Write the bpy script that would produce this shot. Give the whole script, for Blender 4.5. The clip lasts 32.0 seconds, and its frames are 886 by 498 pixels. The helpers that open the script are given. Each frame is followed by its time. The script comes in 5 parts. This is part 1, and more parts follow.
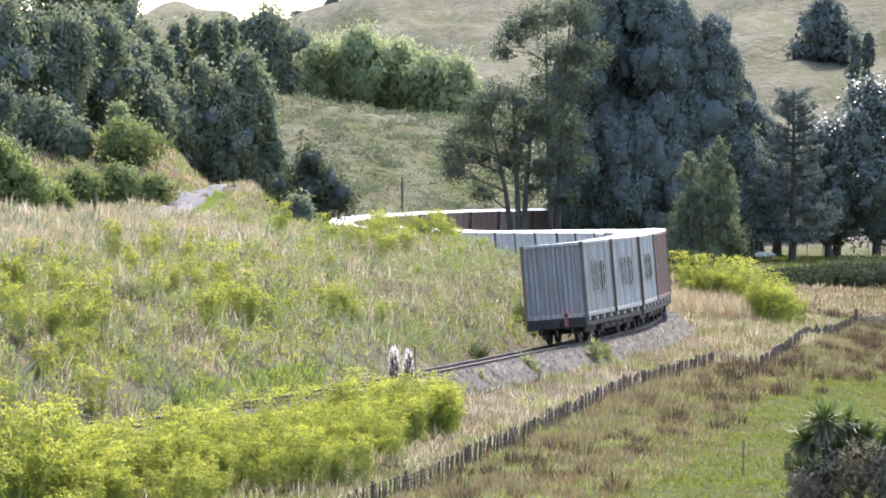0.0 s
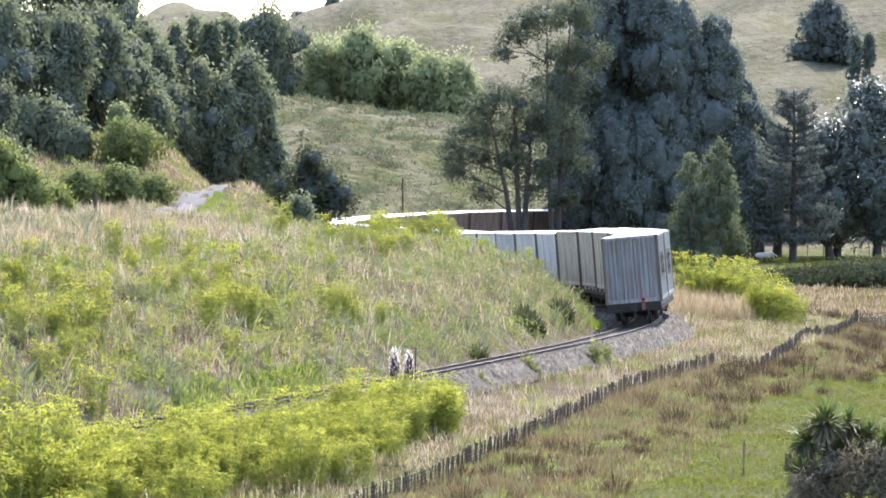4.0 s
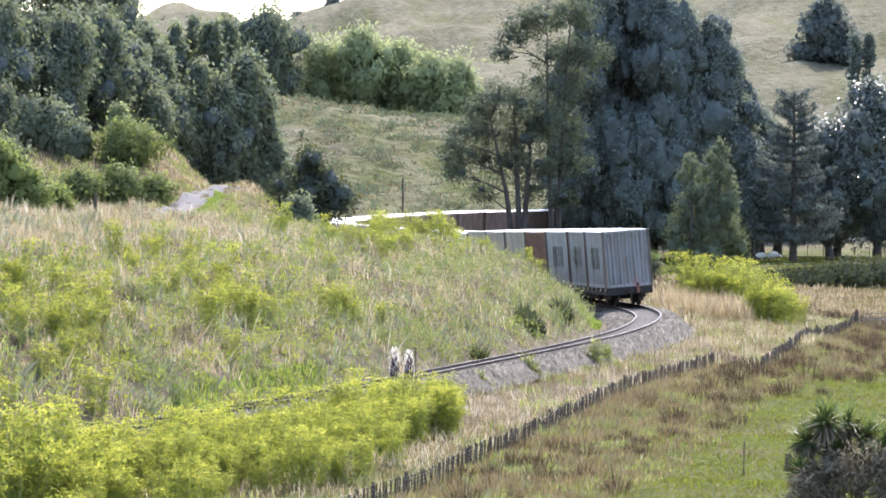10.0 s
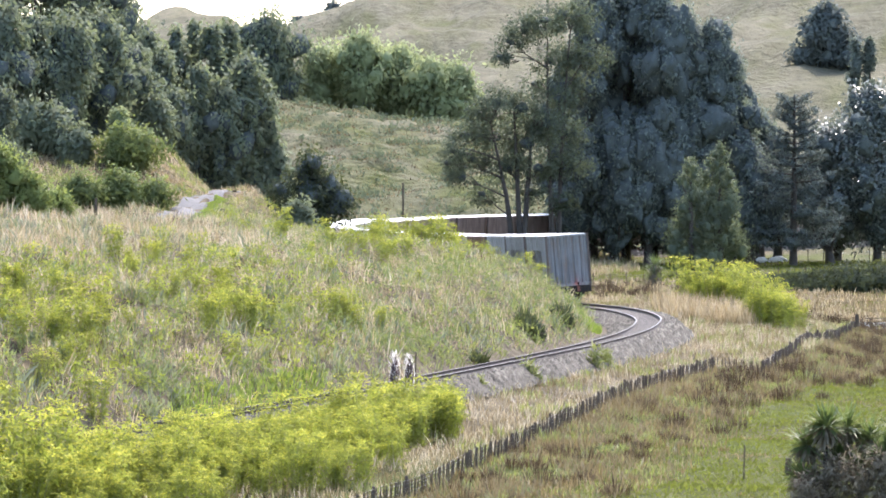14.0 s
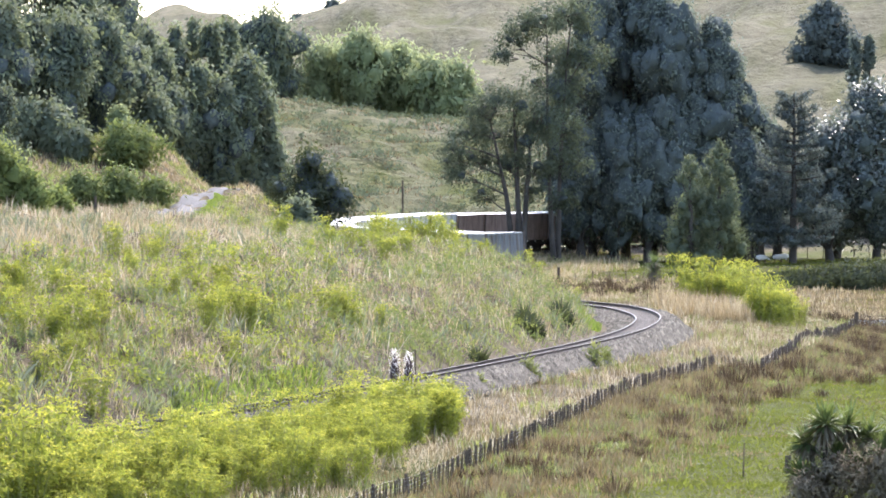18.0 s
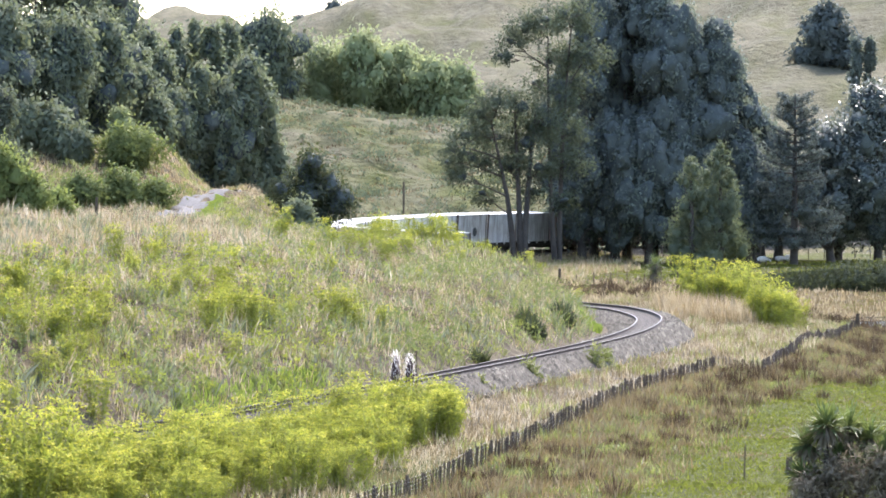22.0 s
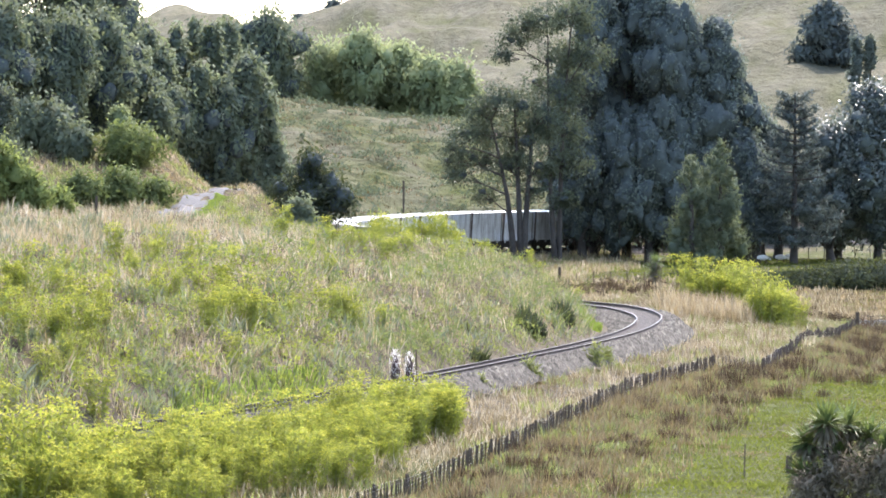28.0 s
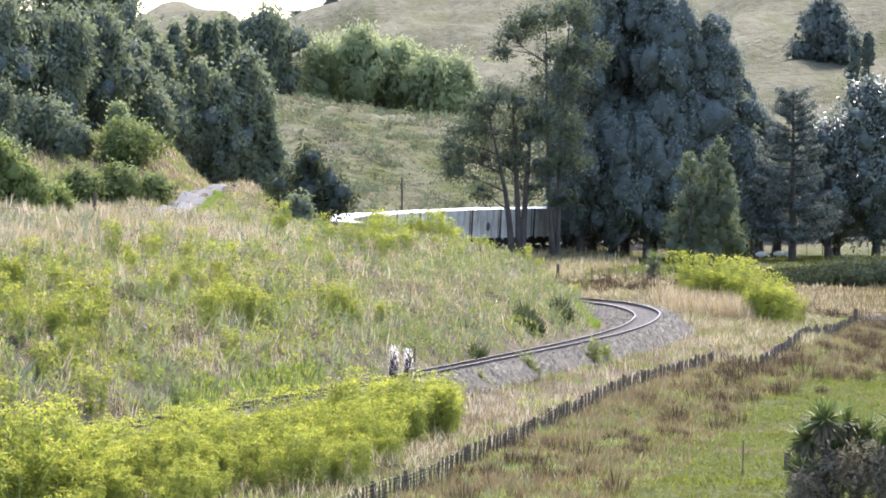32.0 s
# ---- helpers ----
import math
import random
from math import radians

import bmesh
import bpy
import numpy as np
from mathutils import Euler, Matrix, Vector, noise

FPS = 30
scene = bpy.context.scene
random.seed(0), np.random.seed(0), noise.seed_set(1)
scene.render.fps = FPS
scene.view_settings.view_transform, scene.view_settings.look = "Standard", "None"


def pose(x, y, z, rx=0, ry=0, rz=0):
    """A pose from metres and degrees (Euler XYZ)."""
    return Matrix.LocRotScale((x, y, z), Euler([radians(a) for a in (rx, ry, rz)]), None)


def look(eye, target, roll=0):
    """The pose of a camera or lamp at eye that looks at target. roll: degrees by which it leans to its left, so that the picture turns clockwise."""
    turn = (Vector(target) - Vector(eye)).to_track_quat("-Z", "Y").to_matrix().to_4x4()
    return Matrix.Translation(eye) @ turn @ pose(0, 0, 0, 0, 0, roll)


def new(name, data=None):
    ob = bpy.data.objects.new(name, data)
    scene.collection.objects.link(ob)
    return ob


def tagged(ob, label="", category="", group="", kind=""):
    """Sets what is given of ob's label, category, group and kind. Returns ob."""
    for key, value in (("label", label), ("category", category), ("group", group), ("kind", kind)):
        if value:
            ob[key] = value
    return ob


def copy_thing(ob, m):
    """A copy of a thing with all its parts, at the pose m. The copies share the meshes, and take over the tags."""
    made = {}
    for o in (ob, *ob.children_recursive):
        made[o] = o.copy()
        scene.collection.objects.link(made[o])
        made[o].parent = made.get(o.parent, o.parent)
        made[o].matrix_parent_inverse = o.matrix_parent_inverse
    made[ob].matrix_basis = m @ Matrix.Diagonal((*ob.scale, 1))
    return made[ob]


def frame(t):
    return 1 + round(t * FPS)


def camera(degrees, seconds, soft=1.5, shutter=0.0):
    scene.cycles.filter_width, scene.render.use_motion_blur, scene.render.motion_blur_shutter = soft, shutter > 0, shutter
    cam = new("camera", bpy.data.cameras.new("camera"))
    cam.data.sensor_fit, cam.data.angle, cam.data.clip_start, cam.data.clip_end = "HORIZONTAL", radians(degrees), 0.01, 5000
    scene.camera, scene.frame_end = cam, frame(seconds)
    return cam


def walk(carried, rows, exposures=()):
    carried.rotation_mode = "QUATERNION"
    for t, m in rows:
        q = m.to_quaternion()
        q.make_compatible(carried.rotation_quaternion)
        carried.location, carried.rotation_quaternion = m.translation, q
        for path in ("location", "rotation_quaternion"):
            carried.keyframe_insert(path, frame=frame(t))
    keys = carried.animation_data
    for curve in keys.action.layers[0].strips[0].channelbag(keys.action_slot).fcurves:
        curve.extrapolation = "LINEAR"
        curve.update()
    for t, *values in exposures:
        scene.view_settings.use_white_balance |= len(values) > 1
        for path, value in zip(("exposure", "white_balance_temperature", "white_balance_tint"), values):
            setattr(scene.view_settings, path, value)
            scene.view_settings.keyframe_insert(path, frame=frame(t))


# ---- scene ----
LENS = 12.78
cam = camera(LENS, 32.0, soft=1.75)
EYE = (0.0, 0.0, 6.6)


def gaze(right, down):
    """The camera's pose for a small turn away from its rest direction."""
    a, b = right / 1000.0, 0.01943 + down / 1000.0
    return look(EYE, (EYE[0] + 100 * math.sin(a), EYE[1] + 100 * math.cos(a), EYE[2] - 100 * math.tan(b)))


# the small wander of the tripod head: turn to the right and downward tilt, in thousandths of a radian
walk(cam, [(0, gaze(0.12, 0.22)), (0.5, gaze(-0.02, 0.18)), (1, gaze(-0.20, 0.69)), (1.5, gaze(-0.06, 0.74)), (2, gaze(-0.02, 0.33)), (2.5, gaze(-0.20, 0.66)), (3, gaze(0.06, 0.70)), (3.5, gaze(0.00, 0.16)), (5.5, gaze(-0.00, -0.09)), (6, gaze(-0.00, -0.31)), (6.5, gaze(0.18, -0.24)), (7, gaze(-0.00, -0.22)), (7.5, gaze(0.10, -0.11)), (8, gaze(-0.00, 0.04)), (8.5, gaze(0.02, 0.06)), (9, gaze(-0.00, -0.00)), (9.5, gaze(0.02, 0.01)), (10, gaze(-0.02, 0.02)), (10.5, gaze(-0.00, 0.03)), (11, gaze(0.06, 0.26)), (11.5, gaze(0.02, -0.02)), (12, gaze(0.06, -0.12)), (12.5, gaze(0.02, -0.44)), (13, gaze(0.04, -0.66)), (13.5, gaze(0.20, -0.65)), (14, gaze(-0.08, -1.10)), (14.5, gaze(-0.12, -0.83)), (16.5, gaze(-0.00, -0.44)), (17, gaze(0.04, -0.89)), (17.5, gaze(-0.08, -0.61)), (18, gaze(0.02, -0.53)), (18.5, gaze(-0.06, -0.35)), (19, gaze(0.02, -0.48)), (19.5, gaze(-0.28, -0.32)), (20, gaze(-0.22, -0.74)), (20.5, gaze(-0.18, -1.27)), (21, gaze(-0.30, -0.75)), (21.5, gaze(-0.04, -0.63)), (22, gaze(-0.24, -0.89)), (22.5, gaze(0.12, -0.95)), (23, gaze(0.12, -0.68)), (23.5, gaze(0.47, -0.67)), (24, gaze(-0.02, -0.54)), (24.5, gaze(-0.00, -0.39)), (25, gaze(-0.00, -0.81)), (25.5, gaze(-0.10, -0.19)), (27.5, gaze(-0.30, -0.56)), (28, gaze(-0.22, -0.56)), (28.5, gaze(-0.20, -0.60)), (29, gaze(-0.10, -0.70)), (29.5, gaze(0.02, -0.31)), (30, gaze(-0.08, -0.41)), (30.5, gaze(0.02, 0.03)), (31, gaze(0.10, -0.18)), (31.5, gaze(-0.14, -0.26)), (32, gaze(0.20, 0.28))], exposures=[(0, 2.18, 6500, 17), (32, 2.18, 6500, 17)])

# ---- light ----
SUN_EL, SUN_AZ = 50.0, 16.0   # elevation; bearing to the right of the view
world = bpy.data.worlds.new("world")
scene.world = world
world.use_nodes = True
wn = world.node_tree
sky = wn.nodes.new("ShaderNodeTexSky")
sky.sky_type, sky.sun_disc = "NISHITA", False
sky.sun_elevation, sky.sun_rotation = radians(SUN_EL), radians(SUN_AZ)
sky.air_density, sky.dust_density, sky.ozone_density = 1.0, 1.7, 1.0
wn.links.new(sky.outputs[0], wn.nodes["Background"].inputs[0])
wn.nodes["Background"].inputs[1].default_value = 0.15
sun_lamp = new("sun", bpy.data.lights.new("sun", "SUN"))
sun_lamp.data.energy, sun_lamp.data.angle, sun_lamp.data.color = 2.0, radians(0.53), (1.0, 0.95, 0.87)
sun_way = Vector((math.sin(radians(SUN_AZ)) * math.cos(radians(SUN_EL)), math.cos(radians(SUN_AZ)) * math.cos(radians(SUN_EL)), math.sin(radians(SUN_EL))))
sun_lamp.matrix_world = look(sun_way * 300, (0, 0, 0))

# ---- materials ----
def mat(name, rough=0.8, metal=0.0, spec=0.3):
    """A new node material; returns it, its tree and its Principled node."""
    m = bpy.data.materials.new(name)
    m.use_nodes = True
    b = m.node_tree.nodes["Principled BSDF"]
    b.inputs["Roughness"].default_value, b.inputs["Metallic"].default_value = rough, metal
    b.inputs["Specular IOR Level"].default_value = spec
    return m, m.node_tree, b


def noise_tex(nt, scale, detail=4.0, rough=0.6, coord="Object"):
    tc, nz = nt.nodes.new("ShaderNodeTexCoord"), nt.nodes.new("ShaderNodeTexNoise")
    nz.inputs["Scale"].default_value, nz.inputs["Detail"].default_value, nz.inputs["Roughness"].default_value = scale, detail, rough
    nt.links.new(tc.outputs[coord], nz.inputs["Vector"])
    return nz.outputs["Fac"]


def ramp(nt, fac, stops):
    r = nt.nodes.new("ShaderNodeValToRGB")
    e = r.color_ramp.elements
    while len(e) < len(stops):
        e.new(0.5)
    for k, (p, c) in zip(e, stops):
        k.position, k.color = p, (*c, 1)
    nt.links.new(fac, r.inputs[0])
    return r.outputs[0]


def mixed(nt, fac, a, b, how="MIX"):
    """Mix two colours (sockets or triples) by a socket or number."""
    n = nt.nodes.new("ShaderNodeMix")
    n.data_type, n.blend_type = "RGBA", how
    for slot, v in ((0, fac), (6, a), (7, b)):
        if isinstance(v, (int, float)):
            n.inputs[slot].default_value = v
        elif isinstance(v, tuple):
            n.inputs[slot].default_value = (*v, 1)
        else:
            nt.links.new(v, n.inputs[slot])
    return n.outputs[2]


def bump(nt, b, height, strength, dist):
    n = nt.nodes.new("ShaderNodeBump")
    n.inputs["Strength"].default_value, n.inputs["Distance"].default_value = strength, dist
    nt.links.new(height, n.inputs["Height"])
    nt.links.new(n.outputs[0], b.inputs["Normal"])


def two_scale(name, c1, c2, c3, coarse, fine, rough=0.8, metal=0.0, spec=0.3, relief=0.0):
    """A surface that varies at a coarse and at a fine scale."""
    m, nt, b = mat(name, rough, metal, spec)
    big = ramp(nt, noise_tex(nt, coarse), [(0.35, c1), (0.65, c2)])
    small = noise_tex(nt, fine, 6.0)
    col = mixed(nt, ramp(nt, small, [(0.45, (0, 0, 0)), (0.72, (1, 1, 1))]), big, c3)
    nt.links.new(col, b.inputs["Base Color"])
    if relief:
        bump(nt, b, small, 0.6, relief)
    return m


def leaf_mat(name, colors, through_light=0.45, gloss=0.25, rough=0.5, patch=0.25, sap=0.25):
    """Leaves and blades: colour by leaf and by patch, light passing through them."""
    m, nt, b = mat(name, rough, 0.0, gloss)
    geo = nt.nodes.new("ShaderNodeNewGeometry")
    n = len(colors)
    by_leaf = ramp(nt, geo.outputs["Random Per Island"], [(i / max(1, n - 1), c) for i, c in enumerate(colors)])
    by_patch = ramp(nt, noise_tex(nt, patch, 3.0), [(0.3, tuple(v * 0.72 for v in colors[0])), (0.7, colors[-1])])
    col = mixed(nt, 0.35, by_leaf, by_patch)
    nt.links.new(col, b.inputs["Base Color"])
    tr = nt.nodes.new("ShaderNodeBsdfTranslucent")
    nt.links.new(mixed(nt, sap, col, (0.5, 0.6, 0.1)), tr.inputs[0])
    mx = nt.nodes.new("ShaderNodeMixShader")
    mx.inputs[0].default_value = through_light
    out = nt.nodes["Material Output"]
    nt.links.new(b.outputs[0], mx.inputs[1])
    nt.links.new(tr.outputs[0], mx.inputs[2])
    nt.links.new(mx.outputs[0], out.inputs["Surface"])
    return m


M_GUM = leaf_mat("gum_leaves", [(0.14, 0.17, 0.125), (0.16, 0.192, 0.135), (0.195, 0.225, 0.15)], 0.42, 0.06, 0.7, sap=0.15)
M_GUM_DARK = leaf_mat("dark_gum_leaves", [(0.145, 0.174, 0.155), (0.162, 0.193, 0.17), (0.19, 0.22, 0.182)], 0.4, 0.04, 0.8, sap=0.1)
M_WILLOW = leaf_mat("willow_leaves", [(0.24, 0.285, 0.15), (0.29, 0.335, 0.175), (0.35, 0.395, 0.21)], 0.48, 0.06, 0.7, sap=0.1)
M_OPEN_GUM = leaf_mat("open_gum_leaves", [(0.075, 0.094, 0.07), (0.095, 0.117, 0.085), (0.13, 0.155, 0.11)], 0.38, 0.06, 0.7, sap=0.1)
M_LIGHTSHRUB = leaf_mat("light_shrub_leaves", [(0.13, 0.17, 0.06), (0.18, 0.225, 0.08), (0.25, 0.29, 0.11)], 0.42, 0.1, 0.7)
M_CYPRESS = leaf_mat("cypress_sprays", [(0.10, 0.125, 0.09), (0.135, 0.162, 0.11), (0.175, 0.205, 0.13)], 0.4, 0.06, 0.7, sap=0.15)
M_CONIFER = leaf_mat("conifer_needles", [(0.115, 0.14, 0.136), (0.13, 0.156, 0.15), (0.148, 0.175, 0.165)], 0.32, 0.04, 0.8, sap=0.05)
M_GLOSSY = leaf_mat("glossy_leaves", [(0.115, 0.138, 0.126), (0.13, 0.157, 0.14), (0.155, 0.183, 0.16)], 0.34, 0.5, 0.38, sap=0.08)
M_SHRUB = leaf_mat("shrub_leaves", [(0.085, 0.115, 0.05), (0.125, 0.16, 0.068), (0.175, 0.212, 0.09)], 0.4, 0.1, 0.7)
M_DARKSHRUB = leaf_mat("dark_shrub_leaves", [(0.04, 0.05, 0.04), (0.05, 0.062, 0.047), (0.065, 0.08, 0.058)], 0.2, 0.04, 0.85)
M_DRY = leaf_mat("dry_grass", [(0.17, 0.122, 0.058), (0.35, 0.275, 0.145), (0.58, 0.49, 0.31)], 0.36, 0.25, 0.55, 0.15, 0.0)
M_PALE = leaf_mat("pale_dry_grass", [(0.22, 0.168, 0.085), (0.38, 0.31, 0.18), (0.60, 0.52, 0.36)], 0.36, 0.3, 0.5, 0.2, 0.0)
M_TAN = leaf_mat("tan_grass", [(0.105, 0.078, 0.037), (0.18, 0.138, 0.067), (0.29, 0.23, 0.122)], 0.36, 0.15, 0.65, 0.2, 0.0)
M_GREEN = leaf_mat("green_grass", [(0.055, 0.072, 0.025), (0.14, 0.164, 0.052), (0.27, 0.285, 0.11)], 0.45, 0.3, 0.5, 0.2)
M_TURF = leaf_mat("pasture_turf", [(0.055, 0.068, 0.011), (0.078, 0.094, 0.014), (0.104, 0.115, 0.022)], 0.4, 0.04, 0.85, 0.35)
M_LUSH = leaf_mat("lush_grass", [(0.085, 0.145, 0.024), (0.125, 0.2, 0.032), (0.175, 0.25, 0.05)], 0.5, 0.2, 0.6, 0.3)
M_RUSH = leaf_mat("brown_rush", [(0.034, 0.023, 0.014), (0.062, 0.041, 0.023), (0.105, 0.073, 0.04)], 0.3, 0.1, 0.7, 0.3, 0.0)
M_FENNEL = leaf_mat("fennel_fronds", [(0.10, 0.135, 0.022), (0.20, 0.235, 0.034), (0.32, 0.34, 0.058)], 0.5, 0.15, 0.7, 0.6)
M_UMBEL = leaf_mat("fennel_flowers", [(0.35, 0.355, 0.042), (0.46, 0.45, 0.052), (0.57, 0.54, 0.08)], 0.5, 0.1, 0.7, 0.8)
M_STEM = two_scale("green_stem", (0.22, 0.25, 0.07), (0.27, 0.28, 0.09), (0.17, 0.18, 0.06), 2.0, 20.0)
M_SPIKE = leaf_mat("cabbage_tree_leaves", [(0.05, 0.085, 0.035), (0.085, 0.13, 0.05), (0.15, 0.2, 0.08)], 0.3, 0.3, 0.5)
M_DEAD = leaf_mat("dead_leaves", [(0.12, 0.1, 0.068), (0.19, 0.162, 0.112), (0.28, 0.245, 0.175)], 0.25, 0.1, 0.8, sap=0.0)
M_PLUME = leaf_mat("pampas_plume", [(0.68, 0.64, 0.60), (0.78, 0.75, 0.71), (0.85, 0.82, 0.79)], 0.85, 0.2, 0.7, sap=0.0)
M_PLUME_CORE = two_scale("plume_seed_head", (0.06, 0.04, 0.035), (0.10, 0.07, 0.06), (0.03, 0.02, 0.02), 6.0, 40.0, 0.9, relief=0.02)
M_BARK = two_scale("bark", (0.05, 0.043, 0.036), (0.095, 0.083, 0.07), (0.03, 0.025, 0.02), 0.8, 9.0, 0.9, relief=0.03)
# darkened leaf colour: the shade inside a crown is put into it
M_SHADED_LEAVES = two_scale("shaded_leaves", (0.074, 0.089, 0.083), (0.095, 0.112, 0.103), (0.055, 0.067, 0.062), 0.5, 2.6, 0.9, spec=0.05, relief=0.35)
M_WEATHERED = two_scale("weathered_wood", (0.07, 0.053, 0.036), (0.125, 0.098, 0.07), (0.045, 0.036, 0.028), 1.5, 18.0, 0.9, relief=0.01)
M_BATTEN = two_scale("grey_batten", (0.075, 0.056, 0.04), (0.13, 0.10, 0.072), (0.035, 0.026, 0.019), 2.0, 22.0, 0.85, relief=0.006)
M_WIRE = two_scale("galvanised_wire", (0.25, 0.25, 0.25), (0.4, 0.4, 0.4), (0.2, 0.12, 0.07), 3.0, 30.0, 0.5, 0.8)
M_RAIL = two_scale("rail_side_rust", (0.045, 0.034, 0.028), (0.075, 0.056, 0.045), (0.03, 0.024, 0.02), 3.0, 30.0, 0.75, 0.3)
M_RAILTOP = two_scale("rail_head_steel", (0.10, 0.095, 0.09), (0.16, 0.152, 0.145), (0.06, 0.053, 0.048), 2.0, 40.0, 0.5, 0.5)
M_SLEEPER = two_scale("sleeper_wood", (0.10, 0.085, 0.07), (0.17, 0.15, 0.125), (0.05, 0.04, 0.035), 1.0, 14.0, 0.9, relief=0.01)
M_BALLAST = two_scale("ballast", (0.07, 0.062, 0.047), (0.1, 0.088, 0.068), (0.018, 0.016, 0.013), 0.5, 9.0, 0.9, relief=0.12)
M_STAINED = two_scale("oily_ballast", (0.085, 0.072, 0.06), (0.13, 0.112, 0.095), (0.05, 0.042, 0.036), 0.7, 9.0, 0.9, relief=0.04)
M_STEEL = two_scale("underframe_steel", (0.014, 0.0135, 0.013), (0.026, 0.024, 0.022), (0.05, 0.035, 0.025), 1.0, 8.0, 0.7, 0.2)
M_SHEEP = two_scale("wool", (0.55, 0.52, 0.45), (0.68, 0.65, 0.58), (0.40, 0.36, 0.30), 4.0, 25.0, 0.95)
M_WATER = two_scale("muddy_water", (0.09, 0.075, 0.055), (0.12, 0.10, 0.07), (0.07, 0.06, 0.045), 0.2, 1.0, 0.12, 0.0, 0.5)
M_GRAVEL = two_scale("road_gravel", (0.10, 0.099, 0.097), (0.145, 0.142, 0.138), (0.06, 0.058, 0.055), 0.4, 6.0, 0.9, relief=0.02)


def paint(name, base, rust=0.5, rough=0.42):
    """Worn container paint with rust streaks that run down."""
    m, nt, b = mat(name, rough, 0.0, 0.5)
    tc, mp = nt.nodes.new("ShaderNodeTexCoord"), nt.nodes.new("ShaderNodeMapping")
    mp.inputs["Scale"].default_value = (3.0, 3.0, 0.35)
    nz = nt.nodes.new("ShaderNodeTexNoise")
    nz.inputs["Scale"].default_value, nz.inputs["Detail"].default_value = 1.6, 6.0
    nt.links.new(tc.outputs["Object"], mp.inputs[0])
    nt.links.new(mp.outputs[0], nz.inputs["Vector"])
    streak = ramp(nt, nz.outputs["Fac"], [(0.52, (0, 0, 0)), (0.74, (rust, rust, rust))])
    inf = nt.nodes.new("ShaderNodeObjectInfo")
    tone = ramp(nt, inf.outputs["Random"], [(0.0, tuple(v * 0.85 for v in base)), (1.0, tuple(min(0.85, v * 1.08) for v in base))])
    grime = ramp(nt, noise_tex(nt, 0.9, 5.0), [(0.35, (0.78, 0.76, 0.72)), (0.6, (1, 1, 1))])
    col = mixed(nt, 1.0, tone, grime, "MULTIPLY")
    mp2, nz2 = nt.nodes.new("ShaderNodeMapping"), nt.nodes.new("ShaderNodeTexNoise")
    mp2.inputs["Scale"].default_value = (7.0, 7.0, 0.22)
    nz2.inputs["Scale"].default_value, nz2.inputs["Detail"].default_value = 1.5, 5.0
    nt.links.new(tc.outputs["Object"], mp2.inputs[0])
    nt.links.new(mp2.outputs[0], nz2.inputs["Vector"])
    col = mixed(nt, 1.0, col, ramp(nt, nz2.outputs["Fac"], [(0.36, (0.6, 0.58, 0.55)), (0.58, (1.06, 1.06, 1.06))]), "MULTIPLY")
    nt.links.new(mixed(nt, streak, col, (0.17, 0.10, 0.06)), b.inputs["Base Color"])
    return m


P_WHITE = paint("pale_blue_grey_paint", (0.285, 0.298, 0.296), 0.35)
# darker, rustier blue-grey for the end walls of the pale boxes
P_DARK_END = paint("dirty_blue_grey_paint", (0.20, 0.208, 0.212), 0.6)
P_BEIGE = paint("beige_white_paint", (0.41, 0.375, 0.30), 0.30)
P_PALE = paint("chalky_white_paint", (0.62, 0.63, 0.62), 0.3)
P_RED = paint("oxide_red_paint", (0.16, 0.075, 0.058), 0.35)
P_BROWN = paint("brown_paint", (0.30, 0.215, 0.19), 0.35)
P_ROOF = paint("pale_roof_paint", (0.62, 0.63, 0.63), 0.2, 0.35)
P_POST = paint("rusty_corner_post", (0.095, 0.07, 0.055), 0.7, 0.6)
P_MARK = paint("dark_blue_lettering", (0.05, 0.065, 0.07), 0.3)
P_ORANGE = paint("faded_orange_board", (0.20, 0.075, 0.05), 0.4, 0.6)

M_LAMP, _nt, _b = mat("red_lamp_lens", 0.3)
_b.inputs["Base Color"].default_value = (0.5, 0.03, 0.02, 1)
_b.inputs["Emission Color"].default_value = (1.0, 0.07, 0.05, 1)
_b.inputs["Emission Strength"].default_value = 4.0

# ---- building helpers ----
def mesh_np(name, verts, faces, material=None, smooth=False, normals=None):
    """A mesh from arrays: verts (n, 3), faces (m, k); normals (n, 3) round off masses of leaves."""
    verts, faces = np.asarray(verts, np.float32), np.asarray(faces, np.int32)
    k = faces.shape[1]
    me = bpy.data.meshes.new(name)
    me.vertices.add(len(verts))
    me.vertices.foreach_set("co", verts.ravel())
    me.loops.add(faces.size)
    me.loops.foreach_set("vertex_index", faces.ravel())
    me.polygons.add(len(faces))
    me.polygons.foreach_set("loop_start", np.arange(0, faces.size, k, dtype=np.int32))
    if smooth or normals is not None:
        me.polygons.foreach_set("use_smooth", np.ones(len(faces), bool))
    me.update(calc_edges=True)
    if normals is not None:
        me.normals_split_custom_set_from_vertices(np.asarray(normals, np.float32))
    if material:
        me.materials.append(material)
    return me


def part(name, bm, material, parent, label=""):
    """Links a bmesh (or a mesh) as one mesh object under a thing or part."""
    if isinstance(bm, bmesh.types.BMesh):
        me = bpy.data.meshes.new(name)
        bm.to_mesh(me)
        bm.free()
    else:
        me = bm
    if material and not me.materials:
        me.materials.append(material)
    ob = new(name, me)
    ob.parent = parent
    if label:
        ob["label"] = label
    return ob


